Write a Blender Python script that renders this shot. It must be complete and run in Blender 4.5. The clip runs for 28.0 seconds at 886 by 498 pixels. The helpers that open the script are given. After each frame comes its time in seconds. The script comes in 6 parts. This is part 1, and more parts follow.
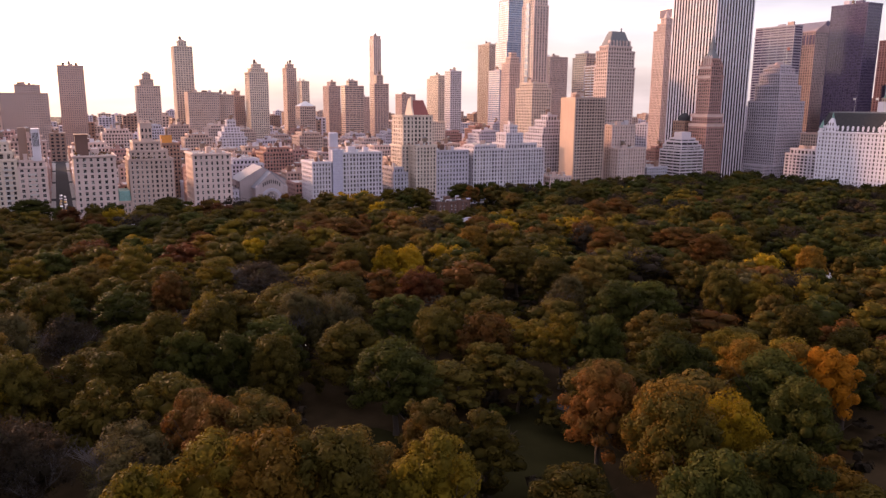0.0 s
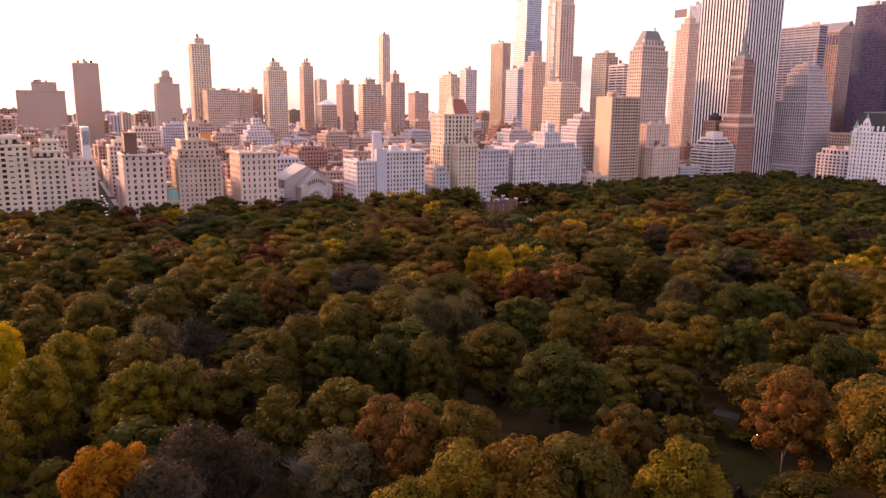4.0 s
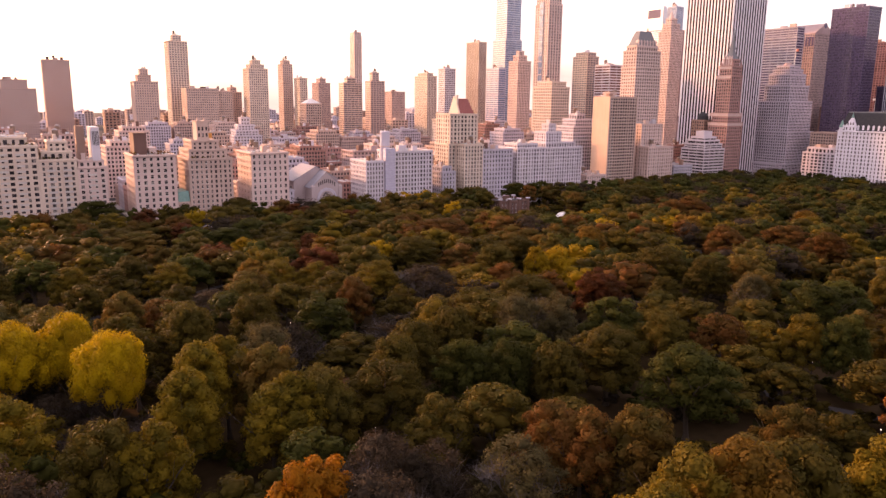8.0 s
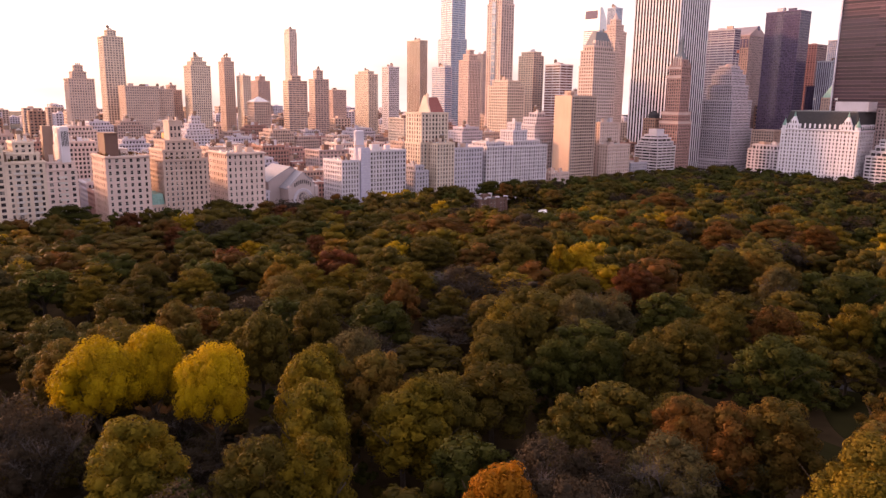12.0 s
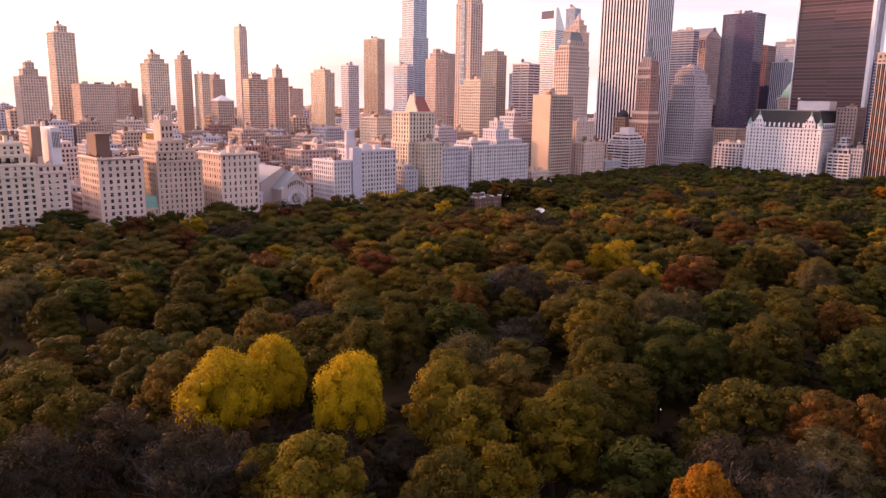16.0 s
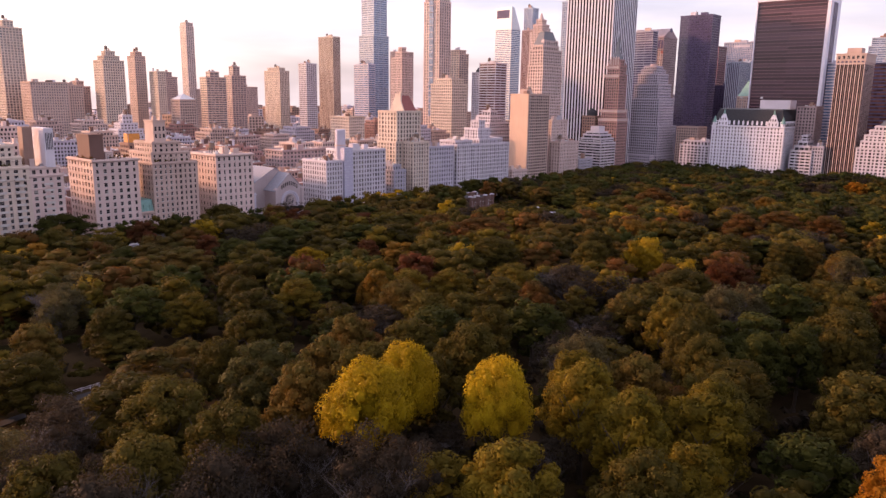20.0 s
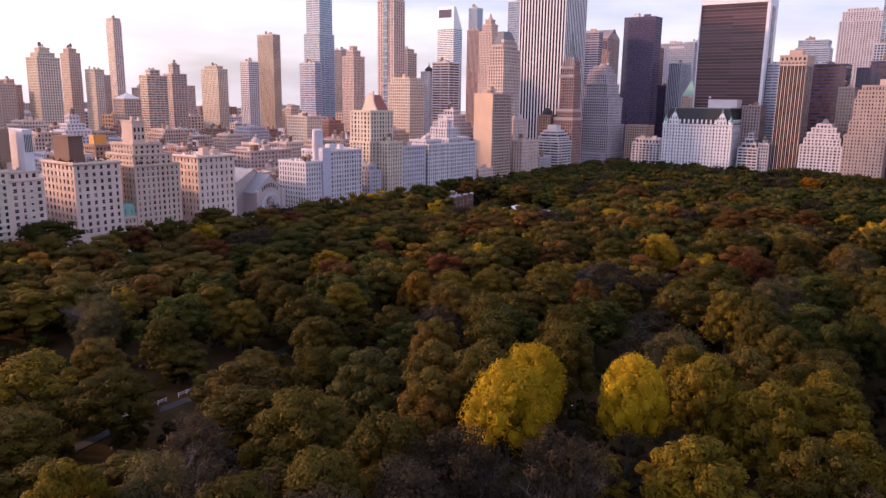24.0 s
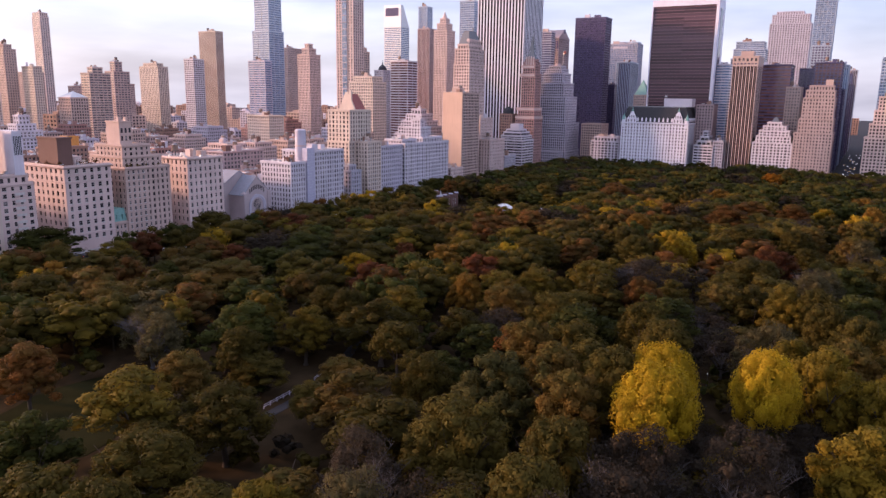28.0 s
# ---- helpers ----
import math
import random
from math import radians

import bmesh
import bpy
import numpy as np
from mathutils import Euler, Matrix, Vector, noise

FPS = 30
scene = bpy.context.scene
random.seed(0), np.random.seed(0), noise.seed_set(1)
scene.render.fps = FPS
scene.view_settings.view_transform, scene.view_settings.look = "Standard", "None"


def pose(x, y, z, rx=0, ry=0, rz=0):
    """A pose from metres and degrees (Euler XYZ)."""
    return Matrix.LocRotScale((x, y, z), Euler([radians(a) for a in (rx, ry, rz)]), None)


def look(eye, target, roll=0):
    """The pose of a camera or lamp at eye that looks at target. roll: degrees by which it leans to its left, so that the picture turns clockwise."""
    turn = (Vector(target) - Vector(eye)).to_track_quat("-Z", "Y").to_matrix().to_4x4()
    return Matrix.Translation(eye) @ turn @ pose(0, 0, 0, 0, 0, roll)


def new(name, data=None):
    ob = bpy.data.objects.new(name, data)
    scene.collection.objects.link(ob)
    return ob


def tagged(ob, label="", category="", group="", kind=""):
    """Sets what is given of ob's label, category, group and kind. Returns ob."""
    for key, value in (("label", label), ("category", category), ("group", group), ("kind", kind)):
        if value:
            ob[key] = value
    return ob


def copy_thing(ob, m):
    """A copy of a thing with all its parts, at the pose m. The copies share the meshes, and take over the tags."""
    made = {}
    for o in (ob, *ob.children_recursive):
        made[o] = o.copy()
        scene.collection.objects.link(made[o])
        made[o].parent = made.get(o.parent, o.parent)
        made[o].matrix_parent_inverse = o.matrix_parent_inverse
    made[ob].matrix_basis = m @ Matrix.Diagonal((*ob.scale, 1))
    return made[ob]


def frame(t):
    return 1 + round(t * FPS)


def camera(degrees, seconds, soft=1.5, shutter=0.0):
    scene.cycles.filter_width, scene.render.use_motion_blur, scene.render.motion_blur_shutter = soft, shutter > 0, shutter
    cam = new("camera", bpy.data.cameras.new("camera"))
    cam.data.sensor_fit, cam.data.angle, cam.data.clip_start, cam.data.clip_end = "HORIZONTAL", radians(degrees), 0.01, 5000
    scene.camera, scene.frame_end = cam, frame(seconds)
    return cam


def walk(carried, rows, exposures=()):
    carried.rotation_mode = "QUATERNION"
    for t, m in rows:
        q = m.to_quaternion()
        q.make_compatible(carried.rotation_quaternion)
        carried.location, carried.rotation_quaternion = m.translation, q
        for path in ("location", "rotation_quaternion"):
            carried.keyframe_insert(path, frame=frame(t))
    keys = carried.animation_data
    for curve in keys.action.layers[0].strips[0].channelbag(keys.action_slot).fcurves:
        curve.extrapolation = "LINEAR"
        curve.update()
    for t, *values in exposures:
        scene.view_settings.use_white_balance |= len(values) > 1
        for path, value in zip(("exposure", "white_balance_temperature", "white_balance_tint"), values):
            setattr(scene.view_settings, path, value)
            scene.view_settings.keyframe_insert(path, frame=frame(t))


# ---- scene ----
cam = camera(62.7, 28.0, soft=1.4)
METRES, EYE, TILT, LEAN, TURN = 300.0, 82.0, 0.0, 0.0, -27.7
ROWS = [
    (0.0, 0.0, 0.0, 0.0, 0.07, -11.33, -0.37),
    (0.5, -0.0174, 0.0013, -0.0001, 0.03, -11.34, -0.42),
    (1.0, -0.0349, 0.0025, -0.0, -0.01, -11.37, -0.45),
    (1.5, -0.0525, 0.004, 0.0, -0.05, -11.38, -0.48),
    (2.0, -0.07, 0.0055, 0.0, -0.11, -11.39, -0.5),
    (2.5, -0.0874, 0.0068, 0.0001, -0.17, -11.4, -0.5),
    (3.0, -0.1049, 0.0084, 0.0, -0.26, -11.41, -0.51),
    (3.5, -0.1225, 0.0099, -0.0, -0.39, -11.42, -0.53),
    (4.0, -0.1402, 0.0114, -0.0, -0.56, -11.43, -0.55),
    (4.5, -0.158, 0.0128, -0.0, -0.77, -11.44, -0.58),
    (6.5, -0.2287, 0.0174, 0.0007, -2.26, -11.49, -0.62),
    (7.0, -0.2462, 0.0189, 0.001, -2.82, -11.5, -0.62),
    (7.5, -0.2639, 0.0206, 0.001, -3.41, -11.51, -0.66),
    (8.0, -0.2815, 0.0226, 0.0011, -4.03, -11.51, -0.66),
    (8.5, -0.2989, 0.0248, 0.0012, -4.8, -11.52, -0.64),
    (9.0, -0.3165, 0.0273, 0.001, -5.61, -11.53, -0.66),
    (9.5, -0.3342, 0.0298, 0.0008, -6.4, -11.54, -0.7),
    (10.0, -0.3516, 0.0326, 0.0008, -7.18, -11.54, -0.69),
    (10.5, -0.3691, 0.0357, 0.0008, -7.94, -11.55, -0.69),
    (11.0, -0.3866, 0.039, 0.0008, -8.7, -11.55, -0.7),
    (11.5, -0.4041, 0.0425, 0.0008, -9.47, -11.56, -0.72),
    (12.0, -0.4215, 0.0462, 0.0008, -10.17, -11.57, -0.74),
    (12.5, -0.4387, 0.0503, 0.0008, -10.82, -11.58, -0.74),
    (14.5, -0.507, 0.0688, 0.0005, -13.22, -11.59, -0.75),
    (15.0, -0.5242, 0.0738, 0.0005, -13.82, -11.6, -0.78),
    (15.5, -0.5413, 0.0788, 0.0006, -14.43, -11.6, -0.78),
    (16.0, -0.5585, 0.0841, 0.0006, -15.06, -11.61, -0.79),
    (16.5, -0.5755, 0.0898, 0.0004, -15.67, -11.61, -0.79),
    (17.0, -0.5926, 0.0953, 0.0007, -16.15, -11.62, -0.79),
    (17.5, -0.6092, 0.1015, 0.0005, -16.67, -11.63, -0.8),
    (18.0, -0.6262, 0.1072, 0.0005, -17.26, -11.63, -0.8),
    (18.5, -0.6431, 0.1134, 0.0005, -17.91, -11.64, -0.8),
    (19.0, -0.6599, 0.1198, 0.0005, -18.56, -11.65, -0.81),
    (19.5, -0.6767, 0.1263, 0.0004, -19.25, -11.65, -0.81),
    (20.0, -0.6934, 0.133, 0.0004, -20.05, -11.66, -0.82),
    (20.5, -0.7099, 0.14, 0.0003, -20.88, -11.66, -0.82),
    (21.0, -0.7265, 0.1472, 0.0003, -21.65, -11.66, -0.82),
    (21.5, -0.7429, 0.1547, 0.0002, -22.37, -11.66, -0.83),
    (23.5, -0.8079, 0.1849, -0.0004, -25.26, -11.65, -0.82),
    (24.0, -0.8238, 0.1935, -0.0004, -26.11, -11.65, -0.83),
    (24.5, -0.8397, 0.2022, -0.0003, -26.94, -11.65, -0.82),
    (25.0, -0.8554, 0.2112, -0.0004, -27.73, -11.66, -0.83),
    (25.5, -0.8711, 0.2202, -0.0003, -28.47, -11.66, -0.83),
    (26.0, -0.8867, 0.2295, -0.0003, -29.15, -11.67, -0.84),
    (26.5, -0.902, 0.239, -0.0005, -29.76, -11.67, -0.84),
    (27.0, -0.9173, 0.2486, -0.0006, -30.36, -11.68, -0.84),
    (27.5, -0.9336, 0.259, -0.0006, -31.05, -11.68, -0.85),
    (28.0, -0.9487, 0.269, -0.0007, -31.82, -11.68, -0.86),
]
walk(cam, [(t, pose(0, 0, EYE, TILT, LEAN, TURN) @ pose(METRES * x, METRES * y, METRES * z, 90 + pitch, roll, yaw)) for t, x, y, z, yaw, pitch, roll in ROWS], exposures=[(0.0, 0.56, 7000, 34), (3.0, 0.88, 7900, 39), (8.0, 0.97, 8100, 41), (12.0, 0.88, 7850, 40), (17.0, 0.74, 7300, 38), (20.0, 0.62, 6800, 35), (25.0, 0.52, 6050, 30), (28.0, 0.5, 5850, 28)])

# ---- light: low hazy morning sun behind the skyline, bright thin cloud ----
SUN_HEADING, SUN_HEIGHT = -21.0, 12.0
world = bpy.data.worlds.new("morning_sky")
scene.world = world
world.use_nodes = True
wn, wl = world.node_tree.nodes, world.node_tree.links
wn.clear()
sky = wn.new("ShaderNodeTexSky")
sky.sky_type, sky.sun_disc = "NISHITA", False
sky.sun_elevation, sky.sun_rotation = radians(SUN_HEIGHT), radians(SUN_HEADING)
sky.air_density, sky.dust_density, sky.ozone_density, sky.altitude = 1.0, 4.0, 3.0, 0
sky_light = wn.new("ShaderNodeBackground")
sky_light.inputs["Strength"].default_value = 0.14
wl.new(sky.outputs[0], sky_light.inputs["Color"])
cloud_at = wn.new("ShaderNodeTexCoord")
cloud_map = wn.new("ShaderNodeMapping")
cloud_map.inputs["Scale"].default_value = (1.2, 1.2, 6.0)
cloud_noise = wn.new("ShaderNodeTexNoise")
cloud_noise.inputs["Scale"].default_value, cloud_noise.inputs["Detail"].default_value = 2.2, 5.0
cloud_ramp = wn.new("ShaderNodeValToRGB")
cloud_ramp.color_ramp.elements[0].position, cloud_ramp.color_ramp.elements[1].position = 0.35, 0.7
cloud_ramp.color_ramp.elements[0].color = (0.47, 0.47, 0.49, 1)
cloud_ramp.color_ramp.elements[1].color = (0.98, 0.96, 0.92, 1)
cloud_light = wn.new("ShaderNodeBackground")
cloud_light.inputs["Strength"].default_value = 0.69
sky_sum = wn.new("ShaderNodeAddShader")
world_out = wn.new("ShaderNodeOutputWorld")
wl.new(cloud_at.outputs["Generated"], cloud_map.inputs[0])
wl.new(cloud_map.outputs[0], cloud_noise.inputs["Vector"])
wl.new(cloud_noise.outputs["Fac"], cloud_ramp.inputs[0])
wl.new(cloud_ramp.outputs[0], cloud_light.inputs["Color"])
wl.new(sky_light.outputs[0], sky_sum.inputs[0])
wl.new(cloud_light.outputs[0], sky_sum.inputs[1])
wl.new(sky_sum.outputs[0], world_out.inputs["Surface"])

sun_data = bpy.data.lights.new("sun", "SUN")
sun_data.energy, sun_data.angle, sun_data.color = 4.4, radians(4.0), (1.0, 0.58, 0.30)
sun = new("sun", sun_data)
ce, se = math.cos(radians(SUN_HEIGHT)), math.sin(radians(SUN_HEIGHT))
sun.matrix_basis = look((1000 * ce * math.sin(radians(SUN_HEADING)), 1000 * ce * math.cos(radians(SUN_HEADING)), 1000 * se), (0, 0, 0))


# ---- materials ----
class Nodes:
    """A small builder for node materials."""

    def __init__(self, name):
        self.mat = bpy.data.materials.new(name)
        self.mat.use_nodes = True
        self.n, self.l = self.mat.node_tree.nodes, self.mat.node_tree.links
        self.bsdf, self.out = self.n["Principled BSDF"], self.n["Material Output"]

    def add(self, kind, **inputs):
        node = self.n.new(kind)
        for key, value in inputs.items():
            self.plug(value, node.inputs[key.replace("_", " ")])
        return node

    def plug(self, value, socket):
        if isinstance(value, bpy.types.NodeSocket):
            self.l.new(value, socket)
        else:
            socket.default_value = value

    def math(self, op, a, b=0.5, clamp=False):
        node = self.n.new("ShaderNodeMath")
        node.operation, node.use_clamp = op, clamp
        self.plug(a, node.inputs[0]), self.plug(b, node.inputs[1])
        return node.outputs[0]

    def mix(self, fac, a, b, blend="MIX"):
        node = self.n.new("ShaderNodeMix")
        node.data_type, node.blend_type = "RGBA", blend
        self.plug(fac, node.inputs[0]), self.plug(a, node.inputs[6]), self.plug(b, node.inputs[7])
        return node.outputs[2]

    def ramp(self, fac, *stops):
        node = self.n.new("ShaderNodeValToRGB")
        els = node.color_ramp.elements
        while len(els) < len(stops):
            els.new(0.5)
        for el, (pos, col) in zip(els, stops):
            el.position, el.color = pos, (*col, 1) if len(col) == 3 else col
        self.plug(fac, node.inputs[0])
        return node.outputs[0]

    def coords(self, scale=(1, 1, 1), world=False):
        if world:
            src = self.n.new("ShaderNodeNewGeometry").outputs["Position"]
        else:
            src = self.n.new("ShaderNodeTexCoord").outputs["Object"]
        m = self.n.new("ShaderNodeMapping")
        m.inputs["Scale"].default_value = scale
        self.l.new(src, m.inputs[0])
        return m.outputs[0]

    def noise(self, scale, detail=4.0, vec=None, out="Fac"):
        node = self.n.new("ShaderNodeTexNoise")
        node.inputs["Scale"].default_value, node.inputs["Detail"].default_value = scale, detail
        if vec is not None:
            self.l.new(vec, node.inputs["Vector"])
        return node.outputs[out]

    def bump(self, height, strength=0.3, distance=0.05):
        b = self.add("ShaderNodeBump", Strength=strength, Distance=distance, Height=height)
        self.l.new(b.outputs[0], self.bsdf.inputs["Normal"])


def c4(c):
    return (*c, 1.0)


def wall_mat(name, colour, rough=0.85, stain=0.3, course=0.0):
    """Masonry: broad patches, rain streaks, fine grain and, with course, faint joints."""
    k = Nodes(name)
    at = k.coords()
    broad = k.noise(0.07, 4.0, at)
    streak = k.noise(1.0, 4.0, k.coords((0.9, 0.9, 0.06)))
    fine = k.noise(1.7, 6.0, at)
    dark = tuple(v * (1 - stain) for v in colour)
    base = k.mix(k.ramp(broad, (0.32, (0, 0, 0)), (0.68, (1, 1, 1))), c4(dark), c4(colour))
    base = k.mix(k.math("MULTIPLY", k.ramp(streak, (0.45, (0, 0, 0)), (0.75, (1, 1, 1))), 0.35), base, c4(tuple(v * 0.6 for v in colour)))
    base = k.mix(k.math("MULTIPLY", fine, 0.35), base, c4(tuple(min(1, v * 1.25) for v in colour)))
    each = k.n.new("ShaderNodeObjectInfo").outputs["Random"]
    base = k.mix(0.22, base, k.ramp(each, (0.0, dark), (1.0, tuple(min(1.0, v * 1.2) for v in colour))))
    k.plug(base, k.bsdf.inputs["Base Color"])
    k.bsdf.inputs["Roughness"].default_value = rough
    k.bsdf.inputs["Specular IOR Level"].default_value = 0.25
    k.bump(fine, 0.4, 0.04)
    return k.mat


def glass_mat(name, colour, blind=(0.35, 0.32, 0.3), share=0.25, pitch=(1.6, 1.6, 1.7), rough=0.12, spec=0.5):
    """Window panes, each of its own darkness, some with blinds drawn."""
    k = Nodes(name)
    at = k.n.new("ShaderNodeTexCoord").outputs["Object"]
    snap = k.n.new("ShaderNodeVectorMath")
    snap.operation = "SNAP"
    k.l.new(at, snap.inputs[0])
    snap.inputs[1].default_value = pitch
    wn_ = k.n.new("ShaderNodeTexWhiteNoise")
    k.l.new(snap.outputs[0], wn_.inputs["Vector"])
    v = wn_.outputs["Value"]
    base = k.ramp(v, (0.0, tuple(c * 0.5 for c in colour)), (1 - share - 0.08, tuple(c * 1.5 for c in colour)), (1 - share + 0.02, tuple(b * 0.5 for b in blind)), (1.0, blind))
    k.plug(base, k.bsdf.inputs["Base Color"])
    k.bsdf.inputs["Roughness"].default_value = rough
    k.bsdf.inputs["Specular IOR Level"].default_value = spec
    return k.mat


def plain_mat(name, colour, rough=0.6, metal=0.0, var=0.25, scale=0.8, spec=0.3):
    k = Nodes(name)
    n1 = k.noise(scale, 5.0, k.coords())
    k.plug(k.mix(n1, c4(tuple(v * (1 - var) for v in colour)), c4(tuple(min(1, v * (1 + var)) for v in colour))), k.bsdf.inputs["Base Color"])
    k.bsdf.inputs["Roughness"].default_value, k.bsdf.inputs["Metallic"].default_value = rough, metal
    k.bsdf.inputs["Specular IOR Level"].default_value = spec
    k.bump(n1, 0.15, 0.03)
    return k.mat


def glow_mat(name, colour, strength):
    k = Nodes(name)
    k.bsdf.inputs["Base Color"].default_value = c4(colour)
    k.bsdf.inputs["Emission Color"].default_value = c4(colour)
    k.bsdf.inputs["Emission Strength"].default_value = strength
    return k.mat


def leaf_mat(name, colour, other, attribute=False):
    """Leaves: each leaf clump and each tree of its own tone, some light passing through."""
    k = Nodes(name)
    geo = k.n.new("ShaderNodeNewGeometry")
    if attribute:
        a = k.n.new("ShaderNodeAttribute")
        a.attribute_name = "tone"
        tree = a.outputs["Fac"]
    else:
        tree = k.n.new("ShaderNodeObjectInfo").outputs["Random"]
    leaf = geo.outputs["Random Per Island"]
    patch = k.noise(0.16, 3.0, k.coords())
    base = k.mix(k.ramp(patch, (0.42, (0, 0, 0)), (0.64, (1, 1, 1))), c4(colour), c4(other))
    bright = k.math("ADD", k.math("MULTIPLY", leaf, 0.30), k.math("MULTIPLY", tree, 0.45))
    bright = k.math("ADD", bright, 0.46)
    node = k.n.new("ShaderNodeVectorMath")
    node.operation = "SCALE"
    k.l.new(base, node.inputs[0]), k.l.new(bright, node.inputs["Scale"])
    k.l.new(node.outputs[0], k.bsdf.inputs["Base Color"])
    k.bsdf.inputs["Roughness"].default_value = 0.65
    k.bsdf.inputs["Specular IOR Level"].default_value = 0.05
    thin = k.add("ShaderNodeBsdfTranslucent")
    k.l.new(node.outputs[0], thin.inputs["Color"])
    mixer = k.n.new("ShaderNodeMixShader")
    mixer.inputs[0].default_value = 0.42
    k.l.new(k.bsdf.outputs[0], mixer.inputs[1]), k.l.new(thin.outputs[0], mixer.inputs[2])
    k.l.new(mixer.outputs[0], k.out.inputs["Surface"])
    return k.mat


LIMESTONE = wall_mat("limestone", (0.62, 0.47, 0.43))
WHITE_BRICK = wall_mat("white_brick", (0.60, 0.55, 0.60), stain=0.3)
PALE_STONE = wall_mat("pale_stone", (0.51, 0.47, 0.54), stain=0.3)
TAN_BRICK = wall_mat("tan_brick", (0.52, 0.38, 0.33))
# tan brick with the low sun's orange put into its colour
SUNLIT_BRICK = wall_mat("sunlit_tan_brick", (0.60, 0.41, 0.31), stain=0.15)
BUFF_BRICK = wall_mat("buff_brick", (0.62, 0.50, 0.42))
RED_BRICK = wall_mat("red_brick", (0.38, 0.21, 0.18))
BROWN_BRICK = wall_mat("brown_brick", (0.32, 0.20, 0.16))
# a lighter brick made for far towers, with the haze in its colour
PALE_ROSE_BRICK = wall_mat("pale_rose_brick", (0.46, 0.33, 0.30))
PINK_STONE = wall_mat("pink_granite", (0.44, 0.33, 0.33))
GREY_BRICK = wall_mat("grey_brown_brick", (0.40, 0.31, 0.30))
GREY_STONE = wall_mat("grey_stone", (0.42, 0.40, 0.46))
MARBLE = wall_mat("white_marble", (0.69, 0.67, 0.74), rough=0.5, stain=0.15)
DARK_METAL = wall_mat("dark_bronze_panel", (0.10, 0.082, 0.15), rough=0.35)
STEEL_BLUE = wall_mat("blue_grey_panel", (0.42, 0.47, 0.56), rough=0.4)
GLASS = glass_mat("window_glass", (0.035, 0.03, 0.036), blind=(0.26, 0.23, 0.22), share=0.14, spec=0.3)
# panes and blinds lightened, putting the haze before far towers into the colour
GLASS_PALE = glass_mat("haze_pale_window_glass", (0.12, 0.105, 0.115), blind=(0.36, 0.32, 0.31), share=0.3, rough=0.1, spec=0.9)
GLASS_DARK = glass_mat("dark_curtain_glass", (0.080, 0.064, 0.115), share=0.06, blind=(0.13, 0.11, 0.16), rough=0.08, spec=0.7)
GLASS_BLUE = glass_mat("blue_curtain_glass", (0.13, 0.18, 0.28), share=0.12, blind=(0.36, 0.38, 0.44), rough=0.1, spec=0.8)
GLASS_MAROON = glass_mat("maroon_banded_glass", (0.070, 0.040, 0.052), share=0.08, blind=(0.13, 0.075, 0.085), pitch=(300.0, 300.0, 3.9), rough=0.1, spec=0.35)
GLASS_BLACK = glass_mat("black_strip_glass", (0.022, 0.016, 0.022), share=0.04, blind=(0.08, 0.07, 0.08), rough=0.15, spec=0.35)
ROSE_BRICK = wall_mat("rose_brick", (0.42, 0.25, 0.23))
DARK_BRICK = wall_mat("dark_roof_brick", (0.16, 0.09, 0.075))
GLASS_BROWN = glass_mat("brown_curtain_glass", (0.13, 0.065, 0.06), share=0.3, blind=(0.20, 0.10, 0.09), pitch=(3.0, 3.0, 3.9), rough=0.1, spec=0.7)
ROOF_FELT = plain_mat("roof_felt", (0.30, 0.27, 0.27), 0.9, var=0.4, scale=0.25)
ROOF_PALE = plain_mat("pale_roof_coating", (0.62, 0.60, 0.60), 0.8, var=0.25, scale=0.2)
SLATE = plain_mat("dark_slate", (0.05, 0.05, 0.056), 0.8, var=0.4, spec=0.1)
COPPER = plain_mat("weathered_copper", (0.17, 0.32, 0.29), 0.6, var=0.3)
COPPER_GREY = plain_mat("grey_green_copper", (0.16, 0.165, 0.18), 0.6, var=0.3)
TERRACOTTA = plain_mat("terracotta_tile", (0.27, 0.085, 0.075), 0.7, var=0.35)
TANK_WOOD = plain_mat("tank_cedar", (0.20, 0.14, 0.11), 0.85, var=0.4, scale=2.0)
IRON = plain_mat("painted_iron", (0.05, 0.05, 0.055), 0.5)
AC_METAL = plain_mat("galvanised_metal", (0.55, 0.55, 0.57), 0.45, 0.6)
ORANGE_SHEET = plain_mat("orange_sheeting", (0.55, 0.24, 0.06), 0.7)
ASPHALT = plain_mat("asphalt", (0.045, 0.043, 0.046), 0.9, var=0.3, scale=0.3, spec=0.1)
PAVING = plain_mat("pavement_slabs", (0.32, 0.30, 0.29), 0.9, var=0.25, scale=0.6)
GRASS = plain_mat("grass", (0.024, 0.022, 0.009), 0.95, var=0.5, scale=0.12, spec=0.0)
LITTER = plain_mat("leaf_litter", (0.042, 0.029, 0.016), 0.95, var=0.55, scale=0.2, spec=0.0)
BARK = plain_mat("bark", (0.06, 0.045, 0.035), 0.9, var=0.4, scale=3.0)
GREY_BARK = plain_mat("grey_bark", (0.075, 0.064, 0.062), 0.9, var=0.4, scale=3.0)
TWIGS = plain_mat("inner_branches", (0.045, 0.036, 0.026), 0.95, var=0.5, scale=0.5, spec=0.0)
LAMP_GLOW = glow_mat("lamp_globe", (1.0, 0.93, 0.8), 1.6)
TAIL_GLOW = glow_mat("tail_lamp", (1.0, 0.12, 0.05), 4.0)
HEAD_GLOW = glow_mat("head_lamp", (1.0, 0.95, 0.85), 3.0)
FRAME_PAINT = plain_mat("window_frame_paint", (0.5, 0.46, 0.44), 0.6)
MAROON_METAL = wall_mat("maroon_panel", (0.17, 0.090, 0.105), rough=0.4, stain=0.12)
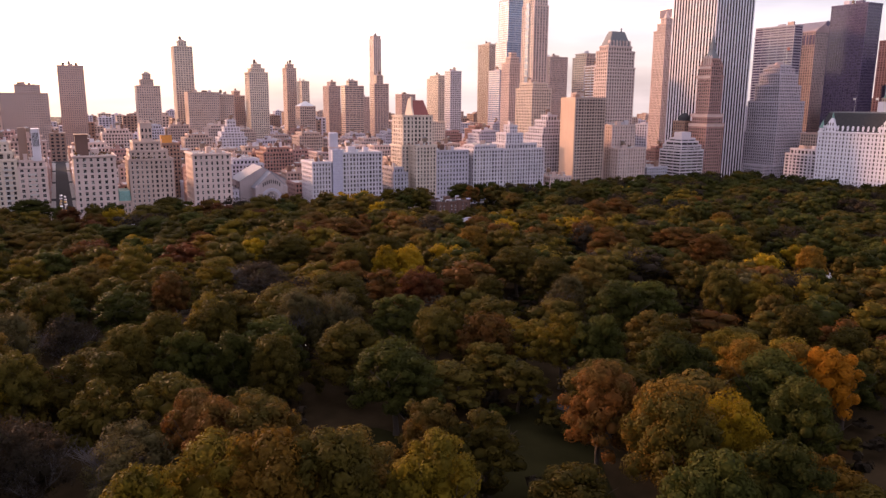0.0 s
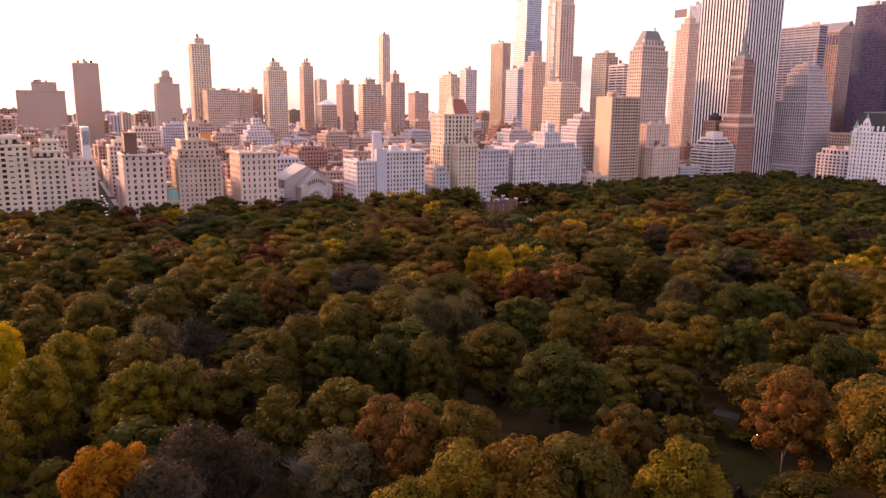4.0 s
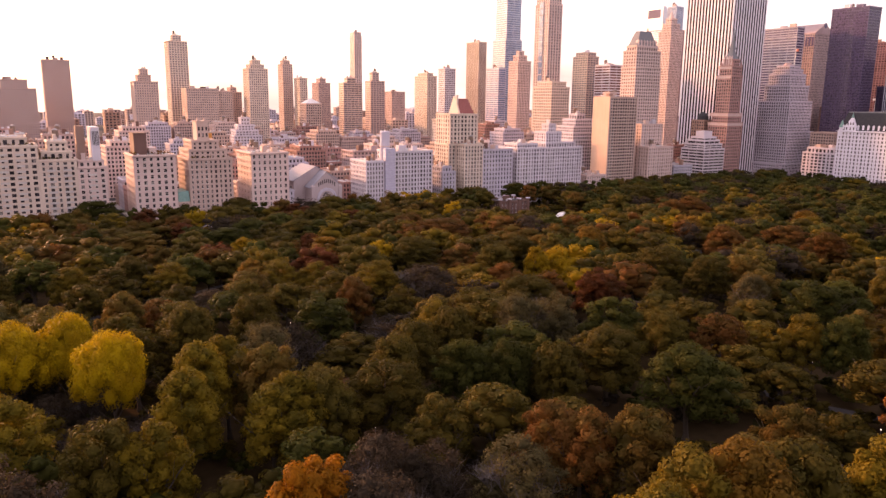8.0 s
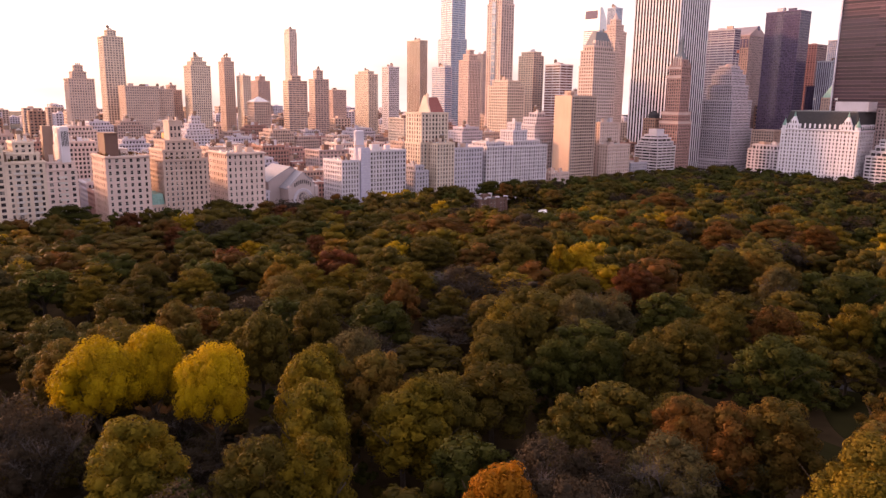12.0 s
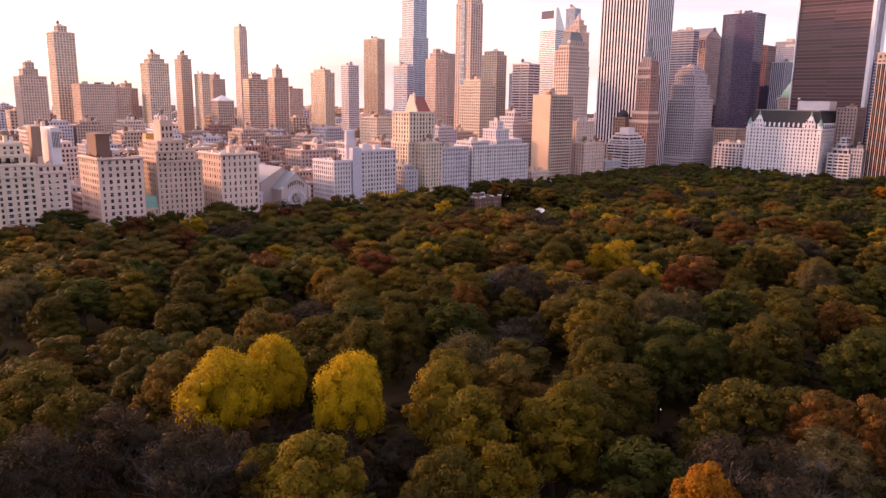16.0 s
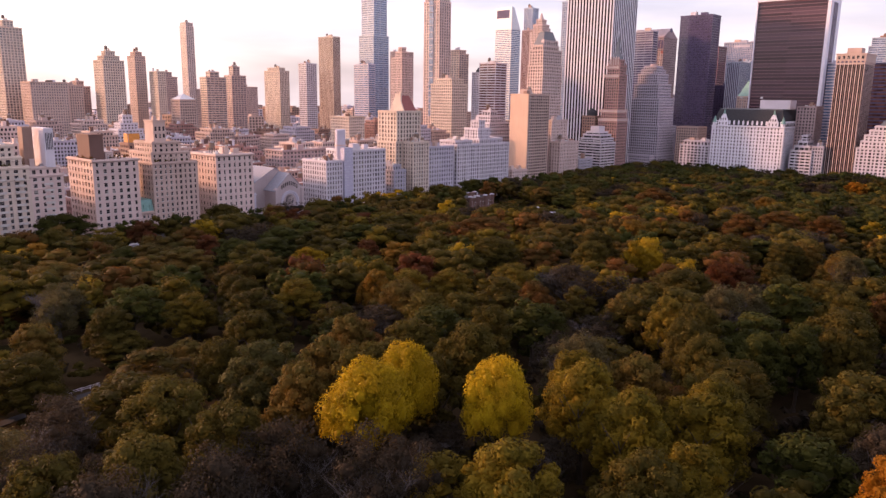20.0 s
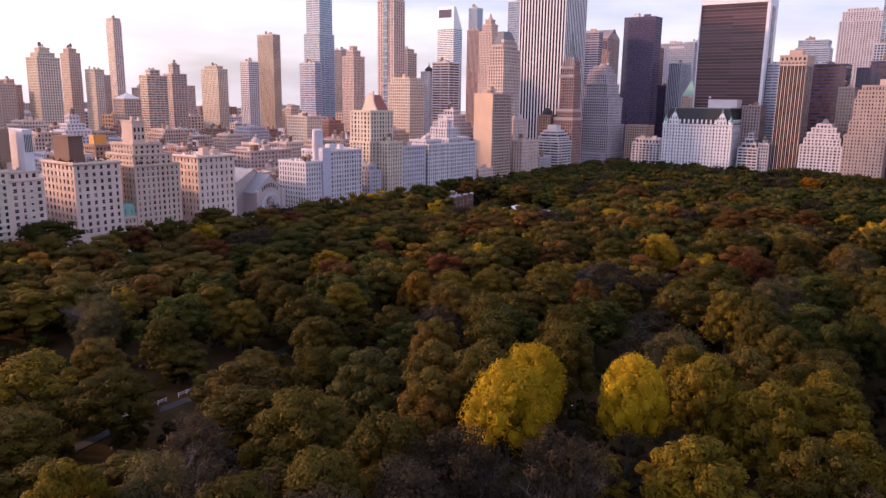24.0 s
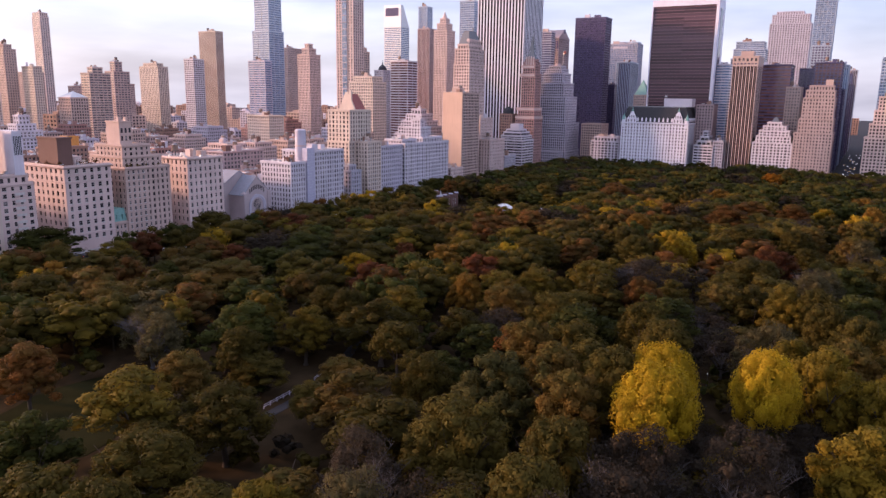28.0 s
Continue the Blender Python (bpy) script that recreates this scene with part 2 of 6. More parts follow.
ROOF_LEAD = plain_mat("grey_lead_roof", (0.25, 0.25, 0.29), 0.75, var=0.2)
TYRE = plain_mat("tyre_rubber", (0.02, 0.02, 0.02), 0.9)

SPECIES = {
    "olive": ((0.100, 0.074, 0.013), (0.064, 0.053, 0.011)),
    "green": ((0.050, 0.055, 0.012), (0.066, 0.066, 0.013)),
    "goldolive": ((0.170, 0.116, 0.014), (0.092, 0.072, 0.012)),
    "yellowgreen": ((0.205, 0.140, 0.013), (0.096, 0.077, 0.011)),
    "yellow": ((0.549, 0.370, 0.012), (0.429, 0.274, 0.012)),
    "gold": ((0.358, 0.227, 0.012), (0.227, 0.149, 0.011)),
    "amber": ((0.230, 0.118, 0.016), (0.150, 0.090, 0.016)),
    "orange": ((0.350, 0.135, 0.010), (0.255, 0.109, 0.010)),
    "bronze": ((0.134, 0.079, 0.017), (0.082, 0.067, 0.015)),
    "rust": ((0.158, 0.067, 0.017), (0.098, 0.062, 0.016)),
    "red": ((0.120, 0.038, 0.014), (0.085, 0.038, 0.014)),
    "tan": ((0.109, 0.089, 0.035), (0.070, 0.060, 0.027)),
    "sage": ((0.120, 0.105, 0.030), (0.080, 0.074, 0.022)),
    "brown": ((0.056, 0.041, 0.027), (0.042, 0.033, 0.023)),
}
LEAVES = {s: leaf_mat("leaves_" + s, *cols) for s, cols in SPECIES.items()}
WOOD_LEAVES = {s: leaf_mat("woods_" + s, *cols, attribute=True) for s, cols in SPECIES.items()}


# ---- mesh helpers ----
BOX_FACES = ((0, 1, 3, 2), (4, 6, 7, 5), (0, 4, 5, 1), (2, 3, 7, 6), (0, 2, 6, 4), (1, 5, 7, 3))


def mesh_of(name, verts, faces, material, smooth=False):
    me = bpy.data.meshes.new(name)
    me.from_pydata([tuple(v) for v in verts], [], [tuple(f) for f in faces])
    me.materials.append(material)
    if smooth:
        me.polygons.foreach_set("use_smooth", [True] * len(me.polygons))
    me.update()
    return me


def ring_mesh(name, x0, x1, y0, y1, profile, material):
    """A profile of (outward offset, height) swept round a rectangle: one connected moulding."""
    v, f = [], []
    for o, z in profile:
        v += [(x0 - o, y0 - o, z), (x1 + o, y0 - o, z), (x1 + o, y1 + o, z), (x0 - o, y1 + o, z)]
    for k in range(len(profile) - 1):
        f += [(4 * k + i, 4 * k + (i + 1) % 4, 4 * k + 4 + (i + 1) % 4, 4 * k + 4 + i) for i in range(4)]
    return mesh_of(name, v, f, material)


class Shape:
    """Collects boxes, frustums and drums into one mesh."""

    def __init__(self):
        self.v, self.f = [], []

    def box(self, x0, x1, y0, y1, z0, z1):
        b = len(self.v)
        self.v += [(x, y, z) for x in (x0, x1) for y in (y0, y1) for z in (z0, z1)]
        self.f += [tuple(b + i for i in f) for f in BOX_FACES]
        return self

    def frustum(self, x0, x1, y0, y1, z0, z1, ix, iy):
        b = len(self.v)
        jx, jy = min(ix, (x1 - x0) / 2 - 0.02), min(iy, (y1 - y0) / 2 - 0.02)
        self.v += [(x0, y0, z0), (x1, y0, z0), (x1, y1, z0), (x0, y1, z0)]
        self.v += [(x0 + jx, y0 + jy, z1), (x1 - jx, y0 + jy, z1), (x1 - jx, y1 - jy, z1), (x0 + jx, y1 - jy, z1)]
        for f in ((3, 2, 1, 0), (4, 5, 6, 7), (0, 1, 5, 4), (1, 2, 6, 5), (2, 3, 7, 6), (3, 0, 4, 7)):
            self.f.append(tuple(b + i for i in f))
        return self

    def drum(self, x, y, z0, z1, r0, r1, n=16):
        b = len(self.v)
        for r, z in ((r0, z0), (r1, z1)):
            self.v += [(x + r * math.cos(2 * math.pi * i / n), y + r * math.sin(2 * math.pi * i / n), z) for i in range(n)]
        self.f += [(b + i, b + (i + 1) % n, b + n + (i + 1) % n, b + n + i) for i in range(n)]
        self.f += [tuple(b + i for i in reversed(range(n))), tuple(b + n + i for i in range(n))]
        return self

    def done(self, name, material, parent=None, label="", smooth=False):
        return part(name, mesh_of(name, self.v, self.f, material, smooth), parent, label)


def part(name, mesh, parent=None, label=""):
    ob = new(name, mesh)
    ob.parent = parent
    return tagged(ob, label)


def thing(name, label, category, x=0.0, y=0.0, z=0.0, turn=0.0, group="", kind=""):
    ob = new(name)
    ob.matrix_basis = pose(x, y, z, 0, 0, turn)
    return tagged(ob, label, category, group, kind)


# ---- buildings ----
def skin(s, x0, x1, y0, y1, z0, z1, fl, bay, pier, band, proud, base=0.0):
    """Spandrel bands and piers that stand proud of the glazed core; the panes lie back between them."""
    n = max(1, round((z1 - z0 - base) / fl))
    step = (z1 - z0 - base) / n
    p = proud
    if base > 0:
        s.box(x0 - p, x0, y0 - p, y1 + p, z0, z0 + base * 0.2).box(x1, x1 + p, y0 - p, y1 + p, z0, z0 + base * 0.2)
        s.box(x0, x1, y0 - p, y0, z0, z0 + base * 0.2).box(x0, x1, y1, y1 + p, z0, z0 + base * 0.2)
    if band > 0:
        for i in range(n + 1):
            a = z0 + base + i * step - step * band * 0.55
            b = a + step * band
            a, b = max(a, z0), min(b, z1)
            if b - a < 0.05:
                continue
            s.box(x0 - p, x0, y0 - p, y1 + p, a, b).box(x1, x1 + p, y0 - p, y1 + p, a, b)
            s.box(x0, x1, y0 - p, y0, a, b).box(x0, x1, y1, y1 + p, a, b)
    if pier > 0:
        q = p + 0.012
        for lo, hi, along in ((x0, x1, 0), (y0, y1, 1)):
            m = max(1, round((hi - lo) / bay))
            st = (hi - lo) / m
            for i in range(m + 1):
                c = lo + i * st
                h = st * pier / 2
                a, b = max(lo - p, c - h), min(hi + p, c + h)
                if i in (0, m):
                    a, b = (lo - p * 0.99, lo + h * 1.3) if i == 0 else (hi - h * 1.3, hi + p * 0.99)
                if along == 0:
                    s.box(a, b, y0 - q, y0 - 0.01, z0, z1).box(a, b, y1 + 0.01, y1 + q, z0, z1)
                else:
                    s.box(x0 - q, x0 - 0.01, a, b, z0, z1).box(x1 + 0.01, x1 + q, a, b, z0, z1)


def crown_of(owner, x0, x1, y0, y1, z, wall, proud, cornice, roof, lip=1.1):
    """Cornice, parapet and roof deck on a tier."""
    p = proud + cornice
    if cornice > 0:
        prof = [(proud * 0.9, z - 0.9), (proud + cornice * 0.35, z - 0.55), (proud + cornice * 0.4, z - 0.1), (p, z), (p, z + 0.45), (proud, z + 0.5), (proud, z + lip), (-0.4, z + lip), (-0.4, z + 0.3)]
    else:
        prof = [(proud, z), (proud, z + lip), (-0.4, z + lip), (-0.4, z - 0.1)]
    part("cornice", ring_mesh("cornice", x0, x1, y0, y1, prof, wall), owner)
    Shape().box(x0 + 0.4, x1 - 0.4, y0 + 0.4, y1 - 0.4, z - 0.05, z + 0.35).done("roof", roof, owner)


def wall_ring(x0, x1, y0, y1, z0, z1, fl, bay, pier, band, p, base=0.0, widths=(1.0,)):
    """A masonry wall round the core with an opening at every window; also gives the openings."""
    X0, X1, Y0, Y1 = x0 - p, x1 + p, y0 - p, y1 + p
    us, win_u = [], []
    for (ax, ay), (bx, by), inward in (((X0, Y0), (X1, Y0), (0, 1)), ((X1, Y0), (X1, Y1), (-1, 0)), ((X1, Y1), (X0, Y1), (0, -1)), ((X0, Y1), (X0, Y0), (1, 0))):
        length = math.hypot(bx - ax, by - ay)
        m = max(1, round((length - 1.0) / bay))
        st = (length - 1.0) / m
        stops = [(0.0, False)]
        for i in range(m):
            c = 0.5 + (i + 0.5) * st
            h = st * (1 - pier) / 2 * widths[min(i, m - 1 - i) % len(widths)]
            stops += [(c - h, True), (c + h, False)]
        for d, w in stops:
            us.append((ax + (bx - ax) * d / length, ay + (by - ay) * d / length, inward))
            win_u.append(w)
    n = max(1, round((z1 - z0 - base) / fl))
    st = (z1 - z0 - base) / n
    zs, win_z = [z0], [False]
    for j in range(n):
        a = z0 + base + j * st + st * band * 0.55
        zs += [a, a + st * (1 - band)]
        win_z += [True, False]
    zs.append(z1)
    nu, nz = len(us), len(zs)
    v = [(u[0], u[1], z) for u in us for z in zs]
    f, holes = [], []
    for i in range(nu):
        k = (i + 1) % nu
        for j in range(nz - 1):
            q = (i * nz + j, k * nz + j, k * nz + j + 1, i * nz + j + 1)
            if win_u[i] and win_z[j]:
                ix, iy = us[i][2]
                b0 = len(v)
                v += [(v[a][0] + ix * p * 0.97, v[a][1] + iy * p * 0.97, v[a][2]) for a in q]
                f += [(q[e], q[(e + 1) % 4], b0 + (e + 1) % 4, b0 + e) for e in range(4)]
                cx, cy = (us[i][0] + us[k][0]) / 2, (us[i][1] + us[k][1]) / 2
                holes.append((cx + ix * p * 0.7, cy + iy * p * 0.7, zs[j], math.hypot(us[k][0] - us[i][0], us[k][1] - us[i][1]), zs[j + 1] - zs[j], (ix, iy)))
            else:
                f.append(q)
    return v, f, holes


SASHES = {}
WIDTHS = [(1.0, 0.72), (0.8, 1.12, 1.0), (1.0,), (1.15, 0.7, 1.0), (0.75, 1.05)]


def sash(w, h):
    """A window frame with a meeting rail, facing -y."""
    key = (round(w, 1), round(h, 1))
    if key not in SASHES:
        t = 0.07
        v = [(x, y, z) for y in (-0.08, 0.06) for x, z in ((-w / 2, 0), (w / 2, 0), (w / 2, h), (-w / 2, h), (-w / 2 + t, t), (w / 2 - t, t), (w / 2 - t, h * 0.5), (-w / 2 + t, h * 0.5), (w / 2 - t, h * 0.5 + t), (-w / 2 + t, h * 0.5 + t), (w / 2 - t, h - t), (-w / 2 + t, h - t))]
        flat = [(0, 1, 5, 4), (1, 2, 10, 8, 6, 5), (2, 3, 11, 10), (3, 0, 4, 7, 9, 11), (7, 6, 8, 9)]
        f = flat + [tuple(12 + i for i in reversed(q)) for q in flat] + [(a, c, c + 12, a + 12) for a, c in ((4, 5), (5, 6), (6, 7), (7, 4), (9, 8), (8, 10), (10, 11), (11, 9))]
        b = len(v)
        v += [(x, y, z) for x in (-w / 2 - 0.14, w / 2 + 0.14) for y in (-0.42, 0.0) for z in (-0.22, -0.02)]
        f += [tuple(b + i for i in q) for q in BOX_FACES]
        SASHES[key] = mesh_of("window", v, f, FRAME_PAINT)
    return SASHES[key]


def water_tank(owner, x, y, z, r=2.0, h=3.6):
    s = Shape()
    for dx, dy in ((-1, -1), (-1, 1), (1, -1), (1, 1)):
        s.box(x + dx * r * 0.6 - 0.12, x + dx * r * 0.6 + 0.12, y + dy * r * 0.6 - 0.12, y + dy * r * 0.6 + 0.12, z, z + 3.0)
    s.box(x - r * 0.8, x + r * 0.8, y - r * 0.8, y + r * 0.8, z + 3.0, z + 3.2)
    legs = s.done("tank_stand", IRON, owner)
    vat = Shape().drum(x, y, z + 3.2, z + 3.2 + h, r, r * 0.95).done("water_tank", TANK_WOOD, owner, "wooden roof water tank")
    Shape().drum(x, y, z + 3.2 + h, z + 3.2 + h + 1.3, r * 1.05, 0.1).done("tank_roof", ROOF_FELT, vat, "conical tank roof")
    return legs


def clutter(owner, x0, x1, y0, y1, z, rng, wall, rich=1.0):
    """Bulkheads, air units and tanks on a roof."""
    w, d = x1 - x0, y1 - y0
    if w < 7 or d < 7:
        return
    bx, by = x0 + w * rng.uniform(0.25, 0.6), y0 + d * rng.uniform(0.3, 0.6)
    bw, bd, bh = w * rng.uniform(0.12, 0.2), d * rng.uniform(0.12, 0.2), rng.uniform(2.6, 4.2)
    Shape().box(bx - bw / 2, bx + bw / 2, by - bd / 2, by + bd / 2, z, z + bh).box(bx - bw / 2 - 0.2, bx + bw / 2 + 0.2, by - bd / 2 - 0.2, by + bd / 2 + 0.2, z + bh, z + bh + 0.35).done("bulkhead", wall, owner)
    if rich > 1.2:
        for _ in range(2):
            bx, by = x0 + w * rng.uniform(0.15, 0.8), y0 + d * rng.uniform(0.2, 0.8)
            bw, bd, bh = w * rng.uniform(0.08, 0.17), d * rng.uniform(0.08, 0.2), rng.uniform(2.2, 5.5)
            Shape().box(bx - bw / 2, bx + bw / 2, by - bd / 2, by + bd / 2, z, z + bh).box(bx - bw / 2 - 0.15, bx + bw / 2 + 0.15, by - bd / 2 - 0.15, by + bd / 2 + 0.15, z + bh, z + bh + 0.25).done("bulkhead", rng.choice((BROWN_BRICK, TAN_BRICK, DARK_BRICK, WHITE_BRICK)), owner)
    s = Shape()
    for _ in range(int(rng.randint(4, 9) * rich)):
        ax, ay = rng.uniform(x0 + 1.5, x1 - 3), rng.uniform(y0 + 1.5, y1 - 3)
        aw, ad, ah = rng.uniform(0.9, 2.6), rng.uniform(0.9, 2.2), rng.uniform(0.7, 1.8)
        s.box(ax, ax + aw, ay, ay + ad, z, z + ah)
    s.drum(x0 + w * 0.2, y0 + d * 0.25, z, z + 2.2, 0.25, 0.25, 8).drum(x0 + w * 0.8, y0 + d * 0.6, z, z + 2.6, 0.3, 0.3, 8)
    tagged(s.done("roof_plant", AC_METAL, owner), kind="stuff")
    if rng.random() < 0.45 * rich:
        water_tank(owner, x0 + w * rng.uniform(0.3, 0.75), y0 + d * rng.uniform(0.55, 0.75), z)


def building(name, label, x0, x1, y0, y1, tiers, wall, glass=None, fl=3.4, bay=3.0, pier=0.55, band=0.5, proud=0.35, cornice=0.5, roof=None, seed=1, rich=1.3, plain=False, category="building", base=0.0, group="", near=False):
    """tiers: (bottom, top, inset north, south, west, east) in metres from the lot's edges."""
    cx, cy = (x0 + x1) / 2, (y0 + y1) / 2
    pier, band = min(0.62, pier * 0.94) if near else pier * 0.78, band * 0.8
    ob = thing(name, label, category, cx, cy, group=group)
    rng = random.Random(seed * 7919 + 13)
    made = 0
    for k, (z0, z1, n, s_, w, e) in enumerate(tiers):
        a, b, c, d = x0 + n - cx, x1 - s_ - cx, y0 + w - cy, y1 - e - cy
        Shape().box(a, b, c, d, z0, z1).done("glazing", glass or GLASS, ob)
        if near:
            v, f, holes = wall_ring(a, b, c, d, z0, z1, fl, bay, pier, band, proud, base if k == 0 else 0.0, WIDTHS[seed % len(WIDTHS)])
            wall_part = part("wall", mesh_of("wall", v, f, wall), ob)
            n_fl = max(1, round((z1 - z0 - base) / fl))
            for zc in ((z0 + base + (z1 - z0 - base) / n_fl - 0.1, z1 - 2 * (z1 - z0 - base) / n_fl - 0.1) if n_fl > 5 and k == 0 else ()):
                part("string_course", ring_mesh("string_course", a, b, c, d, [(proud * 0.9, zc), (proud + 0.28, zc + 0.1), (proud + 0.28, zc + 0.4), (proud * 0.9, zc + 0.5)], wall), ob)
            for hx, hy, hz, hw, hh, (ix, iy) in holes:
                if (iy == 1 or ix == 1) and made < 52:
                    win = part("window", sash(hw, hh), ob)
                    win.matrix_basis = pose(hx, hy, hz, 0, 0, 0 if iy == 1 else -90)
                    made += 1
        else:
            sh = Shape()
            skin(sh, a, b, c, d, z0, z1, fl, bay, pier, band, proud, base if k == 0 else 0.0)
            tagged(sh.done("facade", wall, ob), kind="stuff")
        crown_of(ob, a, b, c, d, z1, wall, proud, cornice, roof or ROOF_FELT)
        if k == len(tiers) - 1 and not plain:
            clutter(ob, a, b, c, d, z1 + 0.35, rng, wall, rich)
    return ob


# ---- ground, streets, park ----
def slab(name, label, category, x0, x1, y0, y1, z0, z1, material):
    s = Shape().box(x0, x1, y0, y1, z0, z1)
    return tagged(part(name, mesh_of(name, s.v, s.f, material)), label, category, kind="structure")


slab("ground", "dark asphalt street ground that runs to the horizon", "ground", -3000, 4300, -2500, 4300, -2.0, 0.0, ASPHALT)
PARK_EDGE, FIFTH = 524.0, 558.0
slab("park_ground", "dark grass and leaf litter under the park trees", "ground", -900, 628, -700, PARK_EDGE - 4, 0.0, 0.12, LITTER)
slab("pavement", "grey stone pavement along the park wall", "pavement", -900, 640, PARK_EDGE - 3.4, PARK_EDGE + 6, 0.0, 0.15, PAVING)
slab("park_wall", "low grey stone wall round the park", "wall", -900, 628, PARK_EDGE - 4, PARK_EDGE - 3.4, 0.0, 1.3, GREY_STONE)
slab("park_wall_south", "low grey stone wall along the park's end", "wall", 628, 628.6, -700, PARK_EDGE - 3.4, 0.0, 1.3, GREY_STONE)
STREETS = [-162, -81, 0, 80, 163, 245, 322, 404, 482, 562, 643, 735, 815, 895, 975, 1055]
AVENUES = [542, 690, 838, 975, 1120, 1300, 1480]
for sx0, sx1 in zip(STREETS, STREETS[1:]):
    for ay0, ay1 in zip(AVENUES, AVENUES[1:]):
        slab("block", "grey concrete pavement round a city block", "pavement", sx0 + 6, sx1 - 6, ay0 + 11, ay1 - 9, 0.0, 0.15, PAVING)


def lawn(label, x, y, rx, ry, turn, material, z):
    n = 40
    pts = [((rx * (1 + 0.12 * math.sin(3 * a + x) + 0.07 * math.sin(5 * a)) * math.cos(a)), (ry * (1 + 0.1 * math.cos(4 * a + y)) * math.sin(a))) for a in (2 * math.pi * i / n for i in range(n))]
    me = mesh_of("lawn", [(px, py, 0.0) for px, py in pts] + [(px, py, -0.08) for px, py in pts], [tuple(range(n))] + [(i + n, (i + 1) % n + n, (i + 1) % n, i) for i in range(n)], material)
    ob = tagged(new("lawn", me), label, "lawn", kind="structure")
    ob.matrix_basis = pose(x, y, z, 0, 0, turn)
    return ob


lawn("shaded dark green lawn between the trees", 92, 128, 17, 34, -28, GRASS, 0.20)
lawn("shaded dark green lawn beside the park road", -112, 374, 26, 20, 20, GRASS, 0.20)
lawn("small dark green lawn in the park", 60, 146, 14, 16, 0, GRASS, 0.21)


def path(name, label, points, width, material, z=0.24):
    """A flat ribbon with a real edge along a smooth line."""
    line = []
    pts = [Vector((*p, 0)) for p in points]
    for i in range(len(pts) - 1):
        p0, p1, p2, p3 = pts[max(i - 1, 0)], pts[i], pts[i + 1], pts[min(i + 2, len(pts) - 1)]
        for k in range(10):
            t = k / 10
            line.append(0.5 * ((2 * p1) + (p2 - p0) * t + (2 * p0 - 5 * p1 + 4 * p2 - p3) * t * t + (3 * p1 - p0 - 3 * p2 + p3) * t ** 3))
    line.append(pts[-1])
    v, f = [], []
    for i, p in enumerate(line):
        d = (line[min(i + 1, len(line) - 1)] - line[max(i - 1, 0)]).normalized()
        side = Vector((-d.y, d.x, 0)) * width / 2
        v += [(p.x + side.x, p.y + side.y, z), (p.x - side.x, p.y - side.y, z), (p.x + side.x, p.y + side.y, z - 0.12), (p.x - side.x, p.y - side.y, z - 0.12)]
        if i:
            b = 4 * i
            f += [(b - 4, b, b + 1, b - 3), (b - 2, b + 2, b, b - 4), (b - 3, b + 1, b + 3, b - 1)]
    return tagged(new(name, mesh_of(name, v, f, material)), label, "path", kind="structure")


PATHS = [
    path("path", "grey asphalt footpath through the park", [(150, 90), (122, 142), (114, 162), (124, 188), (150, 225), (170, 280)], 4.5, ASPHALT),
    path("path", "grey asphalt footpath past the lawn", [(-150, 320), (-101, 331), (-61, 334), (-20, 350), (30, 372), (90, 380)], 3.2, ASPHALT, 0.25),
    path("park_road", "grey asphalt park road", [(400, 150), (334, 198), (309, 216), (280, 260), (262, 330), (250, 400)], 8.0, ASPHALT, 0.26),
]


